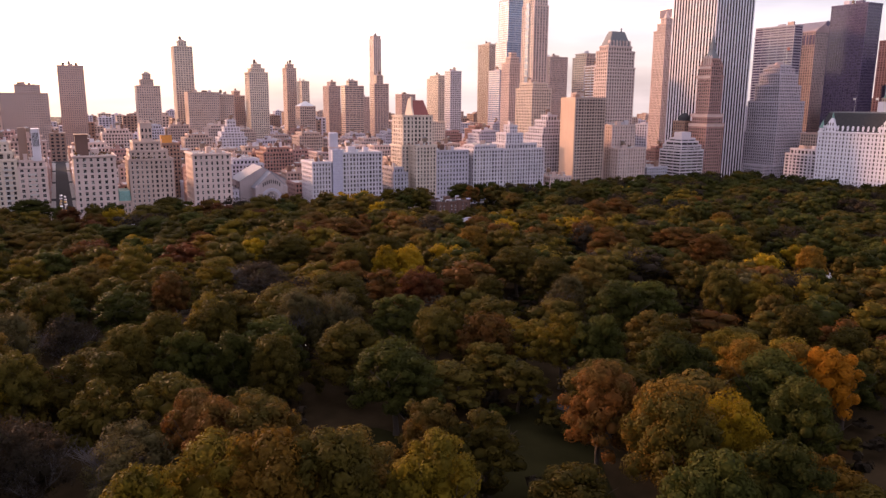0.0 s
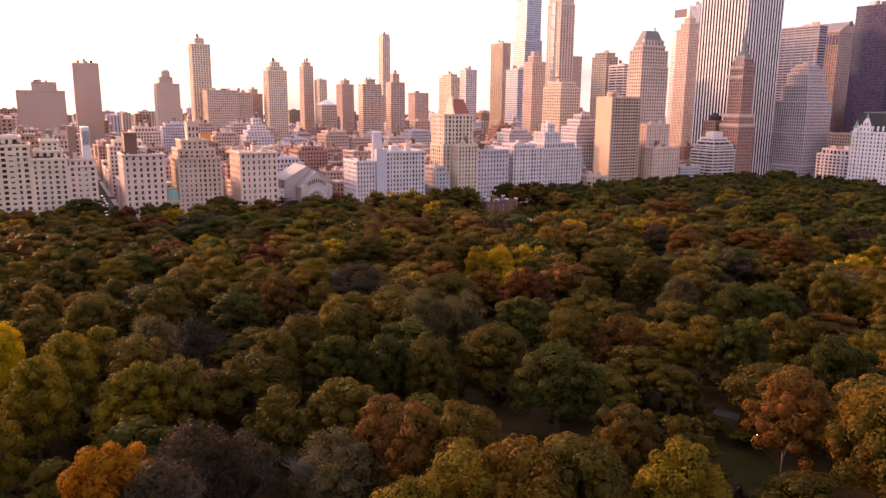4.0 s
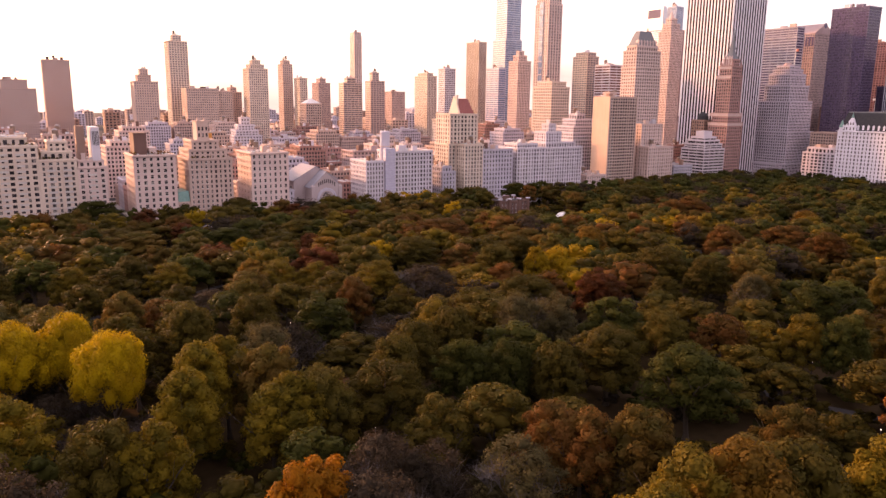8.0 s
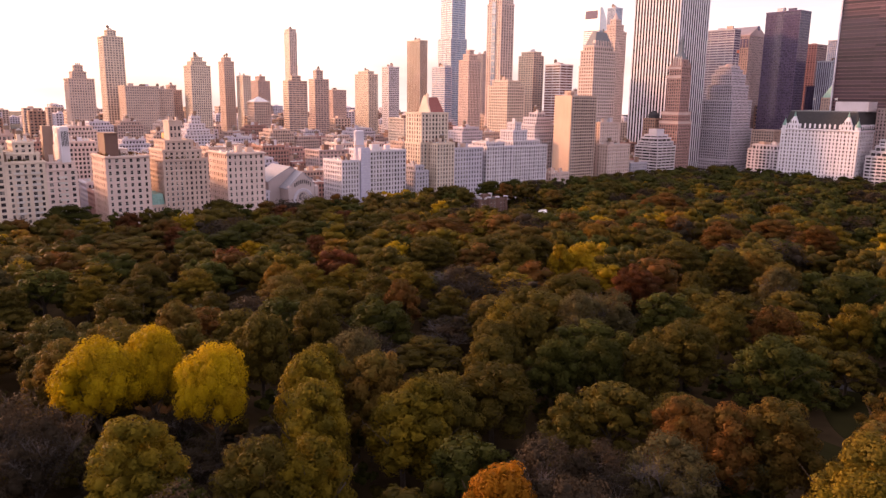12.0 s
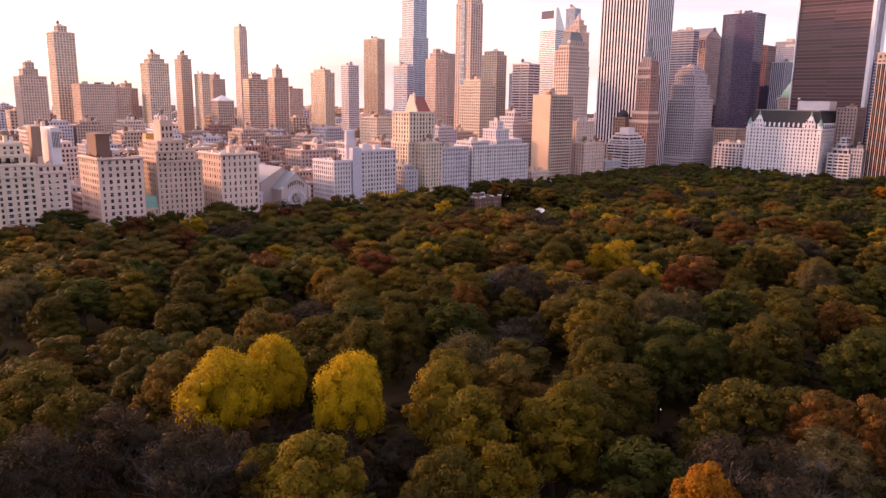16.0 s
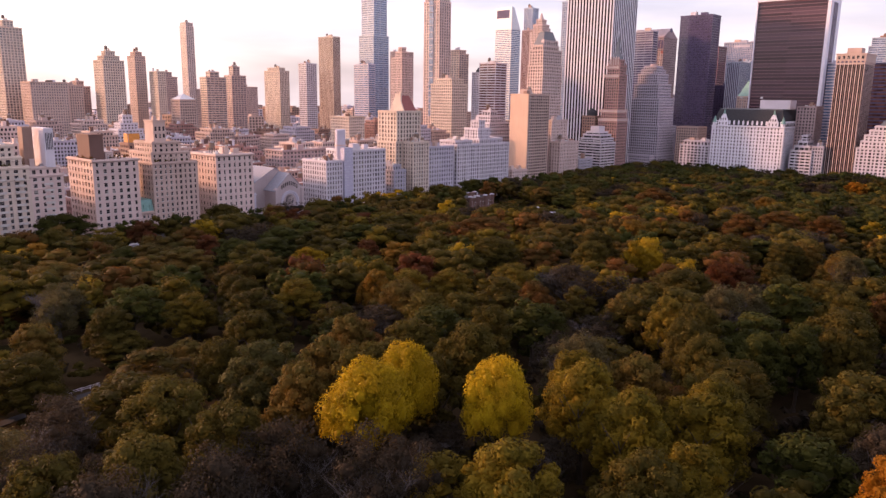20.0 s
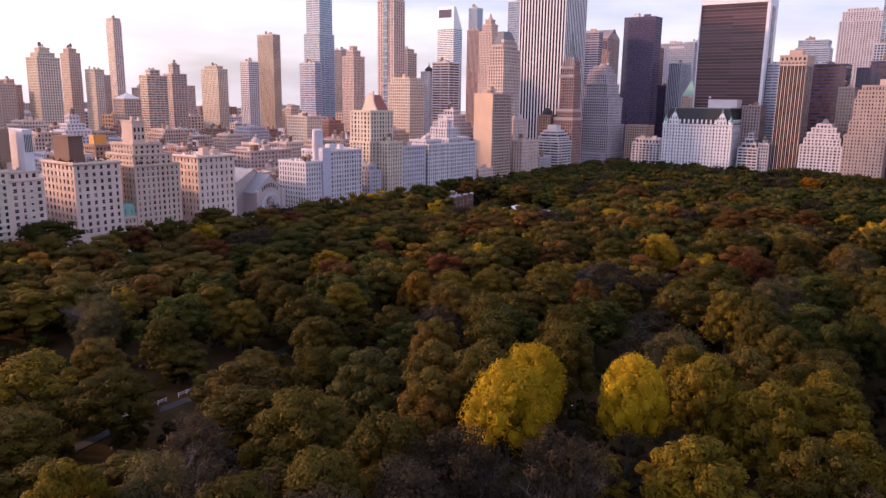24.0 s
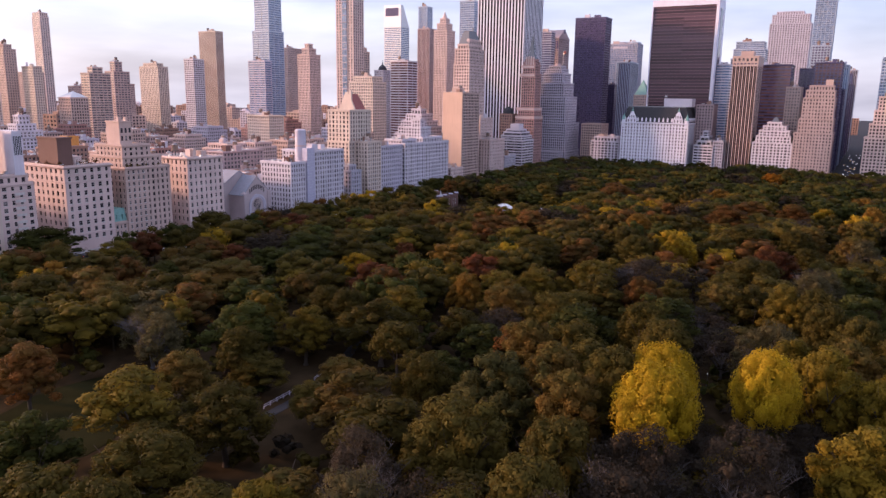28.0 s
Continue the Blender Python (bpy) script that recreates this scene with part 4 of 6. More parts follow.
# low bushes and saplings that close the gaps under the crowns
bush_rng = random.Random(99)
v0 = [crown_arrays(tree_rng, 4, 45, 2.2, 0.0, 9.0, 0.0, 18.0, single=True) for _ in range(4)]
for species, share in (("olive", 0.45), ("brown", 0.3), ("green", 0.25)):
    V, F, tone, nv = [], [], [], 0
    gy = 60.0
    while gy < PARK_EDGE - 8:
        gx = -320.0
        while gx < 612:
            x, y = gx + bush_rng.uniform(-4, 4), gy + bush_rng.uniform(-4, 4)
            gx += 11.5
            if bush_rng.random() > share or not region(x, y) or any((x - cx) ** 2 + (y - cy) ** 2 < (cr + 1) ** 2 for cx, cy, cr in CLEAR) or any((x - px) ** 2 + (y - py) ** 2 < 30 for px, py in PATH_PTS):
                continue
            v, cores, lf = v0[bush_rng.randint(0, 3)]
            r, h, a = bush_rng.uniform(3.2, 5.4), bush_rng.uniform(4, 8.5), bush_rng.uniform(0, 6.28)
            ca, sa = math.cos(a) * r / 9, math.sin(a) * r / 9
            V.append(np.stack([x + v[:, 0] * ca - v[:, 1] * sa, y + v[:, 0] * sa + v[:, 1] * ca, v[:, 2] * h / 18], 1))
            F.append(np.concatenate([cores, lf]) + nv)
            # only the darker tones: shade between the crowns put into the bushes' colour
            tone.append(np.full(len(v), bush_rng.random() * 0.55))
            nv += len(v)
        gy += 10.0
    V, F, tone = np.concatenate(V), np.concatenate(F), np.concatenate(tone)
    me = bpy.data.meshes.new("undergrowth")
    me.vertices.add(len(V)), me.loops.add(len(F) * 3), me.polygons.add(len(F))
    me.vertices.foreach_set("co", V.ravel())
    me.loops.foreach_set("vertex_index", F.ravel().astype(np.int32))
    me.polygons.foreach_set("loop_start", np.arange(len(F), dtype=np.int32) * 3)
    me.polygons.foreach_set("use_smooth", np.ones(len(F), dtype=bool))
    me.update(calc_edges=True)
    me.attributes.new("tone", "FLOAT", "POINT").data.foreach_set("value", tone)
    me.materials.append(WOOD_LEAVES[species])
    tagged(new("undergrowth", me), "dark " + species + " bushes and saplings under the trees", "bushes", kind="stuff")


# ---- the row along the avenue, north to south ----
def T(h, *steps):
    """Tiers from the street up: T(30, (40, n, s, w, e), ...)."""
    out = [(0.1, h, 0, 0, 0, 0)]
    for top, n, s, w, e in steps:
        out.append((out[-1][1], top, n, s, w, e))
    return out


balcony_a = building("apartment_house", "tan brick apartment house with long balconies", -84, -47, 558, 592, T(52, (57, 5, 5, 5, 5)), BUFF_BRICK, bay=4.2, pier=0.52, band=0.52, near=True, seed=3)
balcony_b = building("apartment_house", "buff brick apartment house with stepped terraces", -46.4, -26, 558, 592, T(43, (48, 2, 2, 4, 4), (54, 6, 4, 8, 6)), BUFF_BRICK, bay=4.0, pier=0.52, band=0.5, near=True, seed=4)
balcony_c = building("apartment_house", "pale brick apartment house with recessed balconies", -25.4, -9, 558, 590, T(38, (42, 1, 1, 3, 3)), LIMESTONE, bay=3.8, pier=0.52, band=0.5, near=True, seed=5)
for house, floors, z0b, cols in ((balcony_a, 13, 6.0, (-9, 0, 9)), (balcony_b, 10, 6.0, (-4, 5)), (balcony_c, 9, 6.0, (0,))):
    for i in range(floors):
        for bx in cols:
            s = Shape().box(bx - 2.4, bx + 2.4, -18.6, -17.2, z0b + i * 3.4, z0b + i * 3.4 + 0.22)
            deck = s.done("balcony", LIMESTONE, house)
            Shape().box(bx - 2.4, bx + 2.4, -18.7, -18.58, z0b + i * 3.4 - 0.05, z0b + i * 3.4 + 1.1).box(bx - 2.5, bx + 2.5, -18.74, -18.54, z0b + i * 3.4 + 1.1, z0b + i * 3.4 + 1.2).done("railing", FRAME_PAINT, deck, "solid balcony railing")
limestone_house = building("apartment_house", "pale limestone apartment house with regular windows and a cornice", 8, 34, 558.5, 593, T(44.2), LIMESTONE, fl=4.0, bay=4.3, pier=0.62, band=0.5, cornice=1.0, base=5, near=True, seed=6)
Shape().box(-11, -3, -9.75, 7.25, 44.6, 58.4).box(-11.4, -2.6, -10.15, 7.65, 58.4, 59.2).done("roof_house", DARK_BRICK, limestone_house, "dark brown brick roof house")
teal_house = building("town_house", "small mansion with a green copper roof", 34.8, 42.4, 559, 580, T(11.5), TAN_BRICK, roof=COPPER, plain=True, near=True, seed=8, bay=2.6)
Shape().frustum(-3.9, 3.9, -10.6, 10.6, 12.0, 19.5, 0.5, 1.2).done("copper_roof", COPPER, teal_house, "green copper mansard storey")
for dx in (-1.8, 1.8):
    Shape().box(dx - 0.6, dx + 0.6, -10.75, -9.5, 13.5, 16.5).done("dormer", COPPER, teal_house)
tall_house = building("apartment_house", "tan brick apartment house with stepped terraces and a roof tower", 43, 72, 558, 592, T(41, (47, 1, 3, 3, 3), (53, 4, 7, 7, 4)), TAN_BRICK, bay=3.3, pier=0.6, band=0.5, plain=True, near=True, seed=9)
Shape().box(-4.5, 3.5, -0.5, 11, 53, 66).box(-5.0, 4.0, -1.0, 11.5, 66, 66.6).box(-3.5, -1.5, 1, 3, 66.6, 69).box(1, 2.6, 1, 3, 66.6, 68.6).done("roof_tower", TAN_BRICK, tall_house)
building("apartment_house", "pale pink limestone apartment house with dark windows", 86, 113, 558.5, 592, T(43.8), LIMESTONE, fl=4.1, bay=3.7, pier=0.62, band=0.52, cornice=1.1, base=5, near=True, seed=10, rich=2.2)


TEMPLE_STONE = wall_mat("temple_stone", (0.42, 0.34, 0.34))


def gable_volume(owner, name, cx, w, ya, yb, eaves, apex):
    """A gabled stone volume with its own overhanging metal roof."""
    v = [(cx + x, y, z) for y in (ya, yb) for x, z in ((-w, 0.1), (w, 0.1), (w, eaves), (0, apex), (-w, eaves))]
    part(name, mesh_of(name, v, [(4, 3, 2, 1, 0), (5, 6, 7, 8, 9), (0, 1, 6, 5), (1, 2, 7, 6), (4, 0, 5, 9)], TEMPLE_STONE), owner)
    drop = 0.8 * (apex - eaves) / w
    v = [(cx + x, y, z) for y in (ya - 0.25, yb + 0.25) for x, z in ((-w - 0.8, eaves - drop + 0.2), (0, apex + 0.2), (w + 0.8, eaves - drop + 0.2))]
    v += [(a, b, c + 0.4) for a, b, c in v]
    f = [(0, 3, 4, 1), (1, 4, 5, 2), (6, 7, 10, 9), (7, 8, 11, 10), (0, 1, 7, 6), (1, 2, 8, 7), (3, 9, 10, 4), (4, 10, 11, 5), (0, 6, 9, 3), (2, 5, 11, 8)]
    part("roof", mesh_of("roof", v, f, ROOF_LEAD), owner, "grey metal gabled roof")


def temple(x, y):
    """The stone temple: a broad nave and before it a narrower gabled front with a great arch."""
    ob = thing("temple", "grey stone temple with a gabled front and great arch", "temple", x, y)
    gable_volume(ob, "nave", -3.2, 18.0, 13.0, 45.0, 21.5, 31.6)
    gable_volume(ob, "front_block", 0.0, 12.2, 0.0, 13.0, 17.2, 28.6)
    n = 24
    for r, wd, out in ((7.8, 1.1, 0.8), (6.5, 0.8, 0.45)):
        v, f = [], []
        for i in range(n + 1):
            a = math.pi * i / n
            v += [(rr * math.cos(a), yy, 9.0 + rr * math.sin(a)) for rr in (r, r - wd) for yy in (-out, 0.02)]
        for i in range(n):
            b = 4 * i
            f += [(b, b + 4, b + 6, b + 2), (b, b + 1, b + 5, b + 4), (b + 2, b + 6, b + 7, b + 3)]
        part("arch", mesh_of("arch", v, f, PALE_STONE), ob)
        for sx in (-1, 1):
            Shape().box(sx * (r - wd / 2) - wd / 2, sx * (r - wd / 2) + wd / 2, -out, 0.0, 0.1, 9.0).done("arch_pier", PALE_STONE, ob)
    v = [(0, -0.12, 10.2)] + [(3.5 * math.cos(2 * math.pi * i / 28), -0.12, 10.2 + 3.5 * math.sin(2 * math.pi * i / 28)) for i in range(28)]
    part("rose_window", mesh_of("rose_window", v, [(0, 1 + (i + 1) % 28, 1 + i) for i in range(28)], GLASS_PALE), ob)
    for i in range(12):
        a = 2 * math.pi * i / 12
        s = Shape()
        limb(s, (0.7 * math.cos(a), -0.2, 10.2 + 0.7 * math.sin(a)), (3.5 * math.cos(a), -0.2, 10.2 + 3.5 * math.sin(a)), 0.12, 0.12, 4)
        s.done("tracery", LIMESTONE, ob)
    for i in range(9):
        wx = -6.4 + i * 1.6
        z = 17.4 + 3.0 * (1 - (wx / 7.0) ** 2)
        Shape().box(wx - 0.4, wx + 0.4, -0.14, 0.05, z, z + 2.9).done("lancet_window", GLASS, ob)
    for bx, by, top in ((-11.0, 0.0, 18.0), (11.0, 0.0, 18.0), (-20.0, 14.0, 20.5), (-20.0, 24.0, 20.5), (-20.0, 34.0, 20.5)):
        Shape().box(bx - 1.3, bx + 1.3, by - 0.9, by + 2.4, 0.1, top).frustum(bx - 1.4, bx + 1.4, by - 1.0, by + 2.5, top, top + 1.6, 1.39, 1.7).done("buttress", TEMPLE_STONE, ob)
    for i in range(3):
        Shape().box(-21.3, -21.15, 18.0 + i * 10.0, 21.5 + i * 10.0, 8.0, 17.0).done("nave_window", GLASS, ob)
    for i in range(3):
        Shape().box(-4.2 + i * 3.2, -2.2 + i * 3.2, -0.2, 0.05, 0.3, 5.0).done("door", GLASS_DARK, ob)
    return ob


temple(143.2, 559.0)
building("church_house", "pale stone wing beside the temple", 113.6, 119.4, 566, 600, T(15), PALE_STONE, plain=True, near=True, seed=11)
tower7 = building("apartment_house", "white brick apartment house with tall roof chimneys", 176, 191.2, 558, 586, T(35), WHITE_BRICK, bay=2.7, pier=0.55, band=0.45, near=True, seed=12)
building("apartment_house", "white brick apartment house with close rows of windows", 201, 235, 557.5, 588, T(42), WHITE_BRICK, bay=2.9, pier=0.5, band=0.45, fl=3.5, near=True, seed=13, rich=1.6)
tank = thing("water_tower", "round white masonry water tower rising between two houses", "tower", 196.6, 566.3, 0)
Shape().drum(0, 0, 0.1, 46, 4.0, 4.0, 24).drum(0, 0, 47, 57.6, 3.9, 3.9, 24).drum(0, 0, 57.6, 58.4, 4.0, 3.2, 24).done("tower_drum", PALE_STONE, tank)
Shape().drum(0, 0, 46, 47, 4.5, 4.5, 24).done("cornice", LIMESTONE, tank)
wrap = thing("scaffold", "narrow scaffold tower wrapped in pale lavender netting", "scaffold", 196.6, 559, 0)
NETTING = plain_mat("lavender_netting", (0.44, 0.42, 0.52), 0.85, var=0.2, scale=0.4)
Shape().box(-4.2, 4.2, -2.2, 2.2, 0.1, 45).done("netting", NETTING, wrap)
for i in range(21):
    Shape().box(-4.35, 4.35, -2.4, 2.3, 2 + i * 2.05, 2.12 + i * 2.05).done("platform", AC_METAL, wrap)
gabled = building("apartment_house", "buff stone apartment tower under a steep red gable", 259, 292, 570, 592, T(46, (71, 1, 4, 0, 0)), BUFF_BRICK, bay=3.4, pier=0.5, band=0.42, plain=True, near=True, seed=14)
v = [(-3.5, -8, 71.6), (11, -8, 71.6), (11, 8, 71.6), (-3.5, 8, 71.6), (-3.4, -1.0, 84.5), (8.6, -1.0, 84.5), (8.6, 1.0, 84.5), (-3.4, 1.0, 84.5)]
part("roof", mesh_of("roof", v, [(3, 2, 1, 0), (4, 5, 6, 7), (0, 1, 5, 4), (1, 2, 6, 5), (2, 3, 7, 6), (3, 0, 4, 7)], TERRACOTTA), gabled, "steep red tiled roof")
v = [(x, y, z) for x in (-4.8, -3.45) for y, z in ((-8.4, 71.6), (8.4, 71.6), (1.2, 86.0), (-1.2, 86.0))]
part("gable_wall", mesh_of("gable_wall", v, [(0, 3, 2, 1), (4, 5, 6, 7), (0, 1, 5, 4), (1, 2, 6, 5), (2, 3, 7, 6), (3, 0, 4, 7)], BUFF_BRICK), gabled)
Shape().box(-4.9, -3.3, -4.6, -2.6, 79.5, 87.5).done("chimney", BUFF_BRICK, gabled)
for gx in (-10, -2, 6):
    Shape().frustum(gx - 2, gx + 2, -11.3, -7.5, 46.6, 51.5, 1.99, 1.0).done("dormer", TERRACOTTA, gabled)
building("apartment_house", "buff stone apartment house with dark windows", 267, 285.4, 557.5, 569.6, T(46), BUFF_BRICK, bay=3.1, pier=0.5, band=0.42, near=True, seed=15)
building("club_house", "low dark stone house with a roof terrace", 246, 258.4, 558, 586, T(24, (28, 2, 2, 4, 3)), GREY_STONE, near=True, seed=16, bay=3)
building("apartment_house", "grey white limestone apartment house", 286, 317, 557.5, 588, T(41.5), PALE_STONE, bay=3.2, pier=0.58, band=0.5, near=True, seed=17, fl=3.8)
building("apartment_house", "white limestone apartment house with close windows", 323, 353.6, 558, 588, T(41.8, (45, 4, 4, 6, 6)), WHITE_BRICK, bay=2.9, pier=0.5, band=0.42, near=True, seed=18, rich=1.8)
building("apartment_house", "white brick apartment house with stepped upper terraces", 354, 398, 558, 588, T(41.5, (46, 4, 6, 4, 4), (55, 8, 18, 9, 5), (62, 14, 22, 13, 8)), WHITE_BRICK, bay=3.0, pier=0.5, band=0.42, near=True, seed=19)
building("club_house", "low pale club house with cars parked before it", 408, 432, 560, 585, T(14), LIMESTONE, near=True, seed=20)
slab_tower = building("apartment_tower", "tall slab with a plain brick end wall, painted sunlit", 438, 474, 565, 587, T(87.3), TAN_BRICK, GLASS_BLACK, bay=3.2, pier=0.36, band=0.5, fl=3.0, near=True, seed=21)
Shape().box(-18.9, -18.36, -11.2, 11.2, 0.1, 88.2).done("end_wall", SUNLIT_BRICK, slab_tower, "blank tan brick end wall with sunlight painted in")
Shape().box(-12, -3, -4, 5, 88, 93).done("machine_room", TAN_BRICK, slab_tower)
building("apartment_house", "white brick apartment house stepping back in terraces", 428, 470, 604, 640, T(45, (52, 2, 2, 3, 3), (58, 6, 4, 7, 4), (65, 12, 8, 11, 6), (70, 17, 14, 15, 10)), WHITE_BRICK, bay=3.2, pier=0.4, band=0.45, near=True, seed=22)

pierre = building("hotel_tower", "tall cream brick hotel tower under a mansard crown", 493, 529, 588, 607, T(118, (134, 0.8, 0.8, 0.8, 0.8), (139, 3, 3, 3, 3)), LIMESTONE, bay=3.4, pier=0.58, band=0.52, fl=3.4, plain=True, seed=23)
Shape().frustum(-14.5, 14.5, -6.3, 6.3, 139.4, 153, 6.0, 3.0).done("roof", COPPER_GREY, pierre, "grey green copper mansard roof")
Shape().box(-8, 8, -3, 3, 153, 154.2).box(5, 6, -1, 0, 154.2, 158).done("roof_crest", COPPER_GREY, pierre)
for i in range(7):
    Shape().box(-13.2 + i * 4.2, -11.6 + i * 4.2, -6.6, -3, 139.5, 143.5).frustum(-13.6 + i * 4.2, -11.2 + i * 4.2, -6.8, -3, 143.5, 145.5, 1.19, 0.3).done("dormer", LIMESTONE, pierre)
building("hotel_wing", "cream brick hotel wing with a cornice", 489, 519, 571, 587.4, T(61), LIMESTONE, bay=3.2, pier=0.6, band=0.5, near=True, seed=24)
building("hotel_wing", "low limestone hotel wing facing the avenue", 486, 521, 557, 570.6, T(39), LIMESTONE, bay=3.2, pier=0.6, band=0.5, near=True, seed=25)
building("club_house", "low grey club house with a flat roof", 526, 553, 558, 590, T(19), GREY_STONE, near=True, seed=26)
round_house = building("apartment_house", "white banded apartment house with stepped curved terraces", 571, 603, 558, 588, T(35, (40, 2, 2, 2, 2), (44, 4, 4, 4, 4), (47, 7, 6, 7, 6)), WHITE_BRICK, bay=9.0, pier=0.06, band=0.55, fl=3.3, near=True, seed=27, cornice=0.2, plain=True)
Shape().box(-7, 6, -6, 5, 47.5, 54).done("penthouse", WHITE_BRICK, round_house)

sherry = building("hotel_tower", "slim red brick hotel tower with a slender copper spire", 607, 632, 560, 584, T(62, (72, 1, 1, 1, 3), (112, 3, 4, 2, 5), (122, 4, 5, 3, 6), (129, 6, 7, 5, 8)), ROSE_BRICK, bay=3.0, pier=0.52, band=0.42, plain=True, seed=28)
Shape().frustum(-6, 4.5, -7, 4, 129.6, 140, 3.6, 3.9).frustum(-3, 2, -4, 1, 140, 146, 0.8, 0.8).frustum(-2, 1, -3, 0, 146, 162, 1.45, 1.45).done("spire", COPPER_GREY, sherry)
for dx, dy in ((-8, -9), (6, -9), (-8, 5), (6, 5)):
    Shape().frustum(dx - 1.2, dx + 1.2, dy - 1.2, dy + 1.2, 122, 128, 1.1, 1.1).done("pinnacle", ROSE_BRICK, sherry)
for zr, o in ((62, -0.2), (72, -1.2), (112, -3.2), (122, -4.3)):
    part("stone_band", ring_mesh("stone_band", -12.5, 12.5, -12, 12, [(o + 0.3, zr - 2.6), (o + 0.8, zr - 2.4), (o + 0.8, zr - 0.6), (o + 1.2, zr + 0.6), (o - 0.4, zr + 0.7)], LIMESTONE), sherry)
for i in range(4):
    Shape().box(-7.6, -5.4, -7 + i * 3.0, -5.6 + i * 3.0, 122.5, 131).frustum(-7.7, -5.3, -7.1 + i * 3.0, -5.5 + i * 3.0, 131, 133.5, 1.1, 0.7).done("dormer", LIMESTONE, sherry)
dome_house = building("club_tower", "brown brick house under a small dome", 604, 619, 588, 604, T(64), BROWN_BRICK, bay=3, plain=True, seed=29)
Shape().drum(0, 0, 64.5, 69, 6.2, 6.0).drum(0, 0, 69, 72, 6.0, 3.6).drum(0, 0, 72, 73.5, 3.6, 0.6).done("dome", SLATE, dome_house)

building("office_tower", "huge white marble tower with dark vertical window strips", 650, 708, 597, 662, T(214), MARBLE, GLASS_BLACK, bay=4.4, pier=0.52, band=0.0, proud=0.35, cornice=0.0, plain=True, seed=30)
stepped = building("office_tower", "pale grey stone tower that steps back to a crowned top", 720, 772, 562, 614, T(14, (51, 1, 1, 1, 1), (86, 6, 3, 5, 5), (104, 11, 5, 10, 9), (117, 15, 7, 14, 11), (123, 18, 9, 17, 13), (127, 21, 12, 20, 16)), PALE_STONE, bay=2.9, pier=0.5, band=0.42, plain=True, seed=31)
Shape().drum(-1, -1, 127.5, 131, 5.5, 3.5).done("roof_lantern", PINK_STONE, stepped)
Shape().drum(4, -6, 123, 148, 0.3, 0.18, 8).done("flagpole", AC_METAL, stepped)
Shape().box(3.9, 4.1, -9.6, -6.2, 144, 147.5).done("flag", TERRACOTTA, stepped, "red striped flag")
building("office_building", "pale stone wing beside the stepped tower", 708.5, 719, 566, 595, T(14), PALE_STONE, plain=True, seed=32)
building("office_building", "low tan brick office building behind the store", 745, 772, 521, 549, T(51), TAN_BRICK, plain=True, seed=55)
building("department_store", "white marble store with a dark mansard storey", 668, 705, 473, 508, T(33, (38, 3, 3, 3, 3)), WHITE_BRICK, bay=4.2, pier=0.4, band=0.45, near=True, seed=33)

# the great hotel on the square
plaza = building("grand_hotel", "white chateau hotel under a dark green mansard roof", 662, 720, 391, 469, T(57), MARBLE, bay=3.5, pier=0.6, band=0.5, fl=3.7, cornice=1.0, base=5, plain=True, near=True, seed=34)
Shape().frustum(-28.5, 28.5, -38.5, 38.5, 57.6, 75.5, 4.5, 4.5).done("roof", SLATE, plaza, "dark green slate mansard roof")
Shape().box(-23.6, 23.6, -33.6, 33.6, 75.5, 76.6).done("roof_deck", COPPER_GREY, plaza)
Shape().box(-10, 10, -37, -5, 76.6, 86.0).done("roof_plant", WHITE_BRICK, plaza, "white rooftop plant room")
for gy_ in (-27, 27):
    s = Shape().box(-29.6, -25, gy_ - 5.5, gy_ + 5.5, 57.6, 63)
    s.frustum(-29.4, -24, gy_ - 5.0, gy_ + 5.0, 63, 72, 2.0, 4.9)
    gable = s.done("gable", MARBLE, plaza)
    Shape().frustum(-27.8, -25.6, gy_ - 0.9, gy_ + 0.9, 70.5, 76, 1.0, 0.8).done("finial", COPPER, gable, "green copper finial")
    for dz, half in ((58.6, 3.6), (63.4, 2.6)):
        for k in range(3):
            Shape().box(-29.75, -29.55, gy_ - half + k * half - 0.5, gy_ - half + k * half + 0.5, dz, dz + 2.6).done("gable_window", GLASS, gable)
for i in range(15):
    y = -35 + i * 5
    if abs(abs(y) - 27) < 6:
        continue
    Shape().box(-28.2, -24.5, y - 0.9, y + 0.9, 58, 61.8).frustum(-28.5, -24.4, y - 1.2, y + 1.2, 61.8, 63.6, 0.2, 1.19).done("dormer", MARBLE, plaza)
for i in range(11):
    Shape().box(-24 + i * 4.8 - 0.9, -24 + i * 4.8 + 0.9, -38.2, -34.5, 58, 61.8).frustum(-24 + i * 4.8 - 1.2, -24 + i * 4.8 + 1.2, -38.5, -34.4, 61.8, 63.6, 1.19, 0.2).done("dormer", MARBLE, plaza)
for gx_, gy_ in ((-27, -37), (-27, 37), (27, -37)):
    Shape().drum(gx_, gy_, 52, 61, 2.4, 2.4, 14).done("corner_turret", MARBLE, plaza)
    Shape().drum(gx_, gy_, 61, 68, 2.7, 0.2, 14).drum(gx_, gy_, 67.5, 70.5, 0.12, 0.08, 6).done("turret_cap", COPPER, plaza, "green copper turret cap")
for fx_, fy_ in ((-18, -10), (-18, 12)):
    Shape().drum(fx_, fy_, 76.6, 90, 0.18, 0.1, 8).box(fx_ - 0.05, fx_ + 0.05, fy_, fy_ + 2.6, 87.5, 89.4).done("flagpole", AC_METAL, plaza)
building("apartment_house", "pink brick apartment block behind the grand hotel", 697, 722, 371, 390.4, T(79), PINK_STONE, bay=3.4, pier=0.65, band=0.55, seed=35)

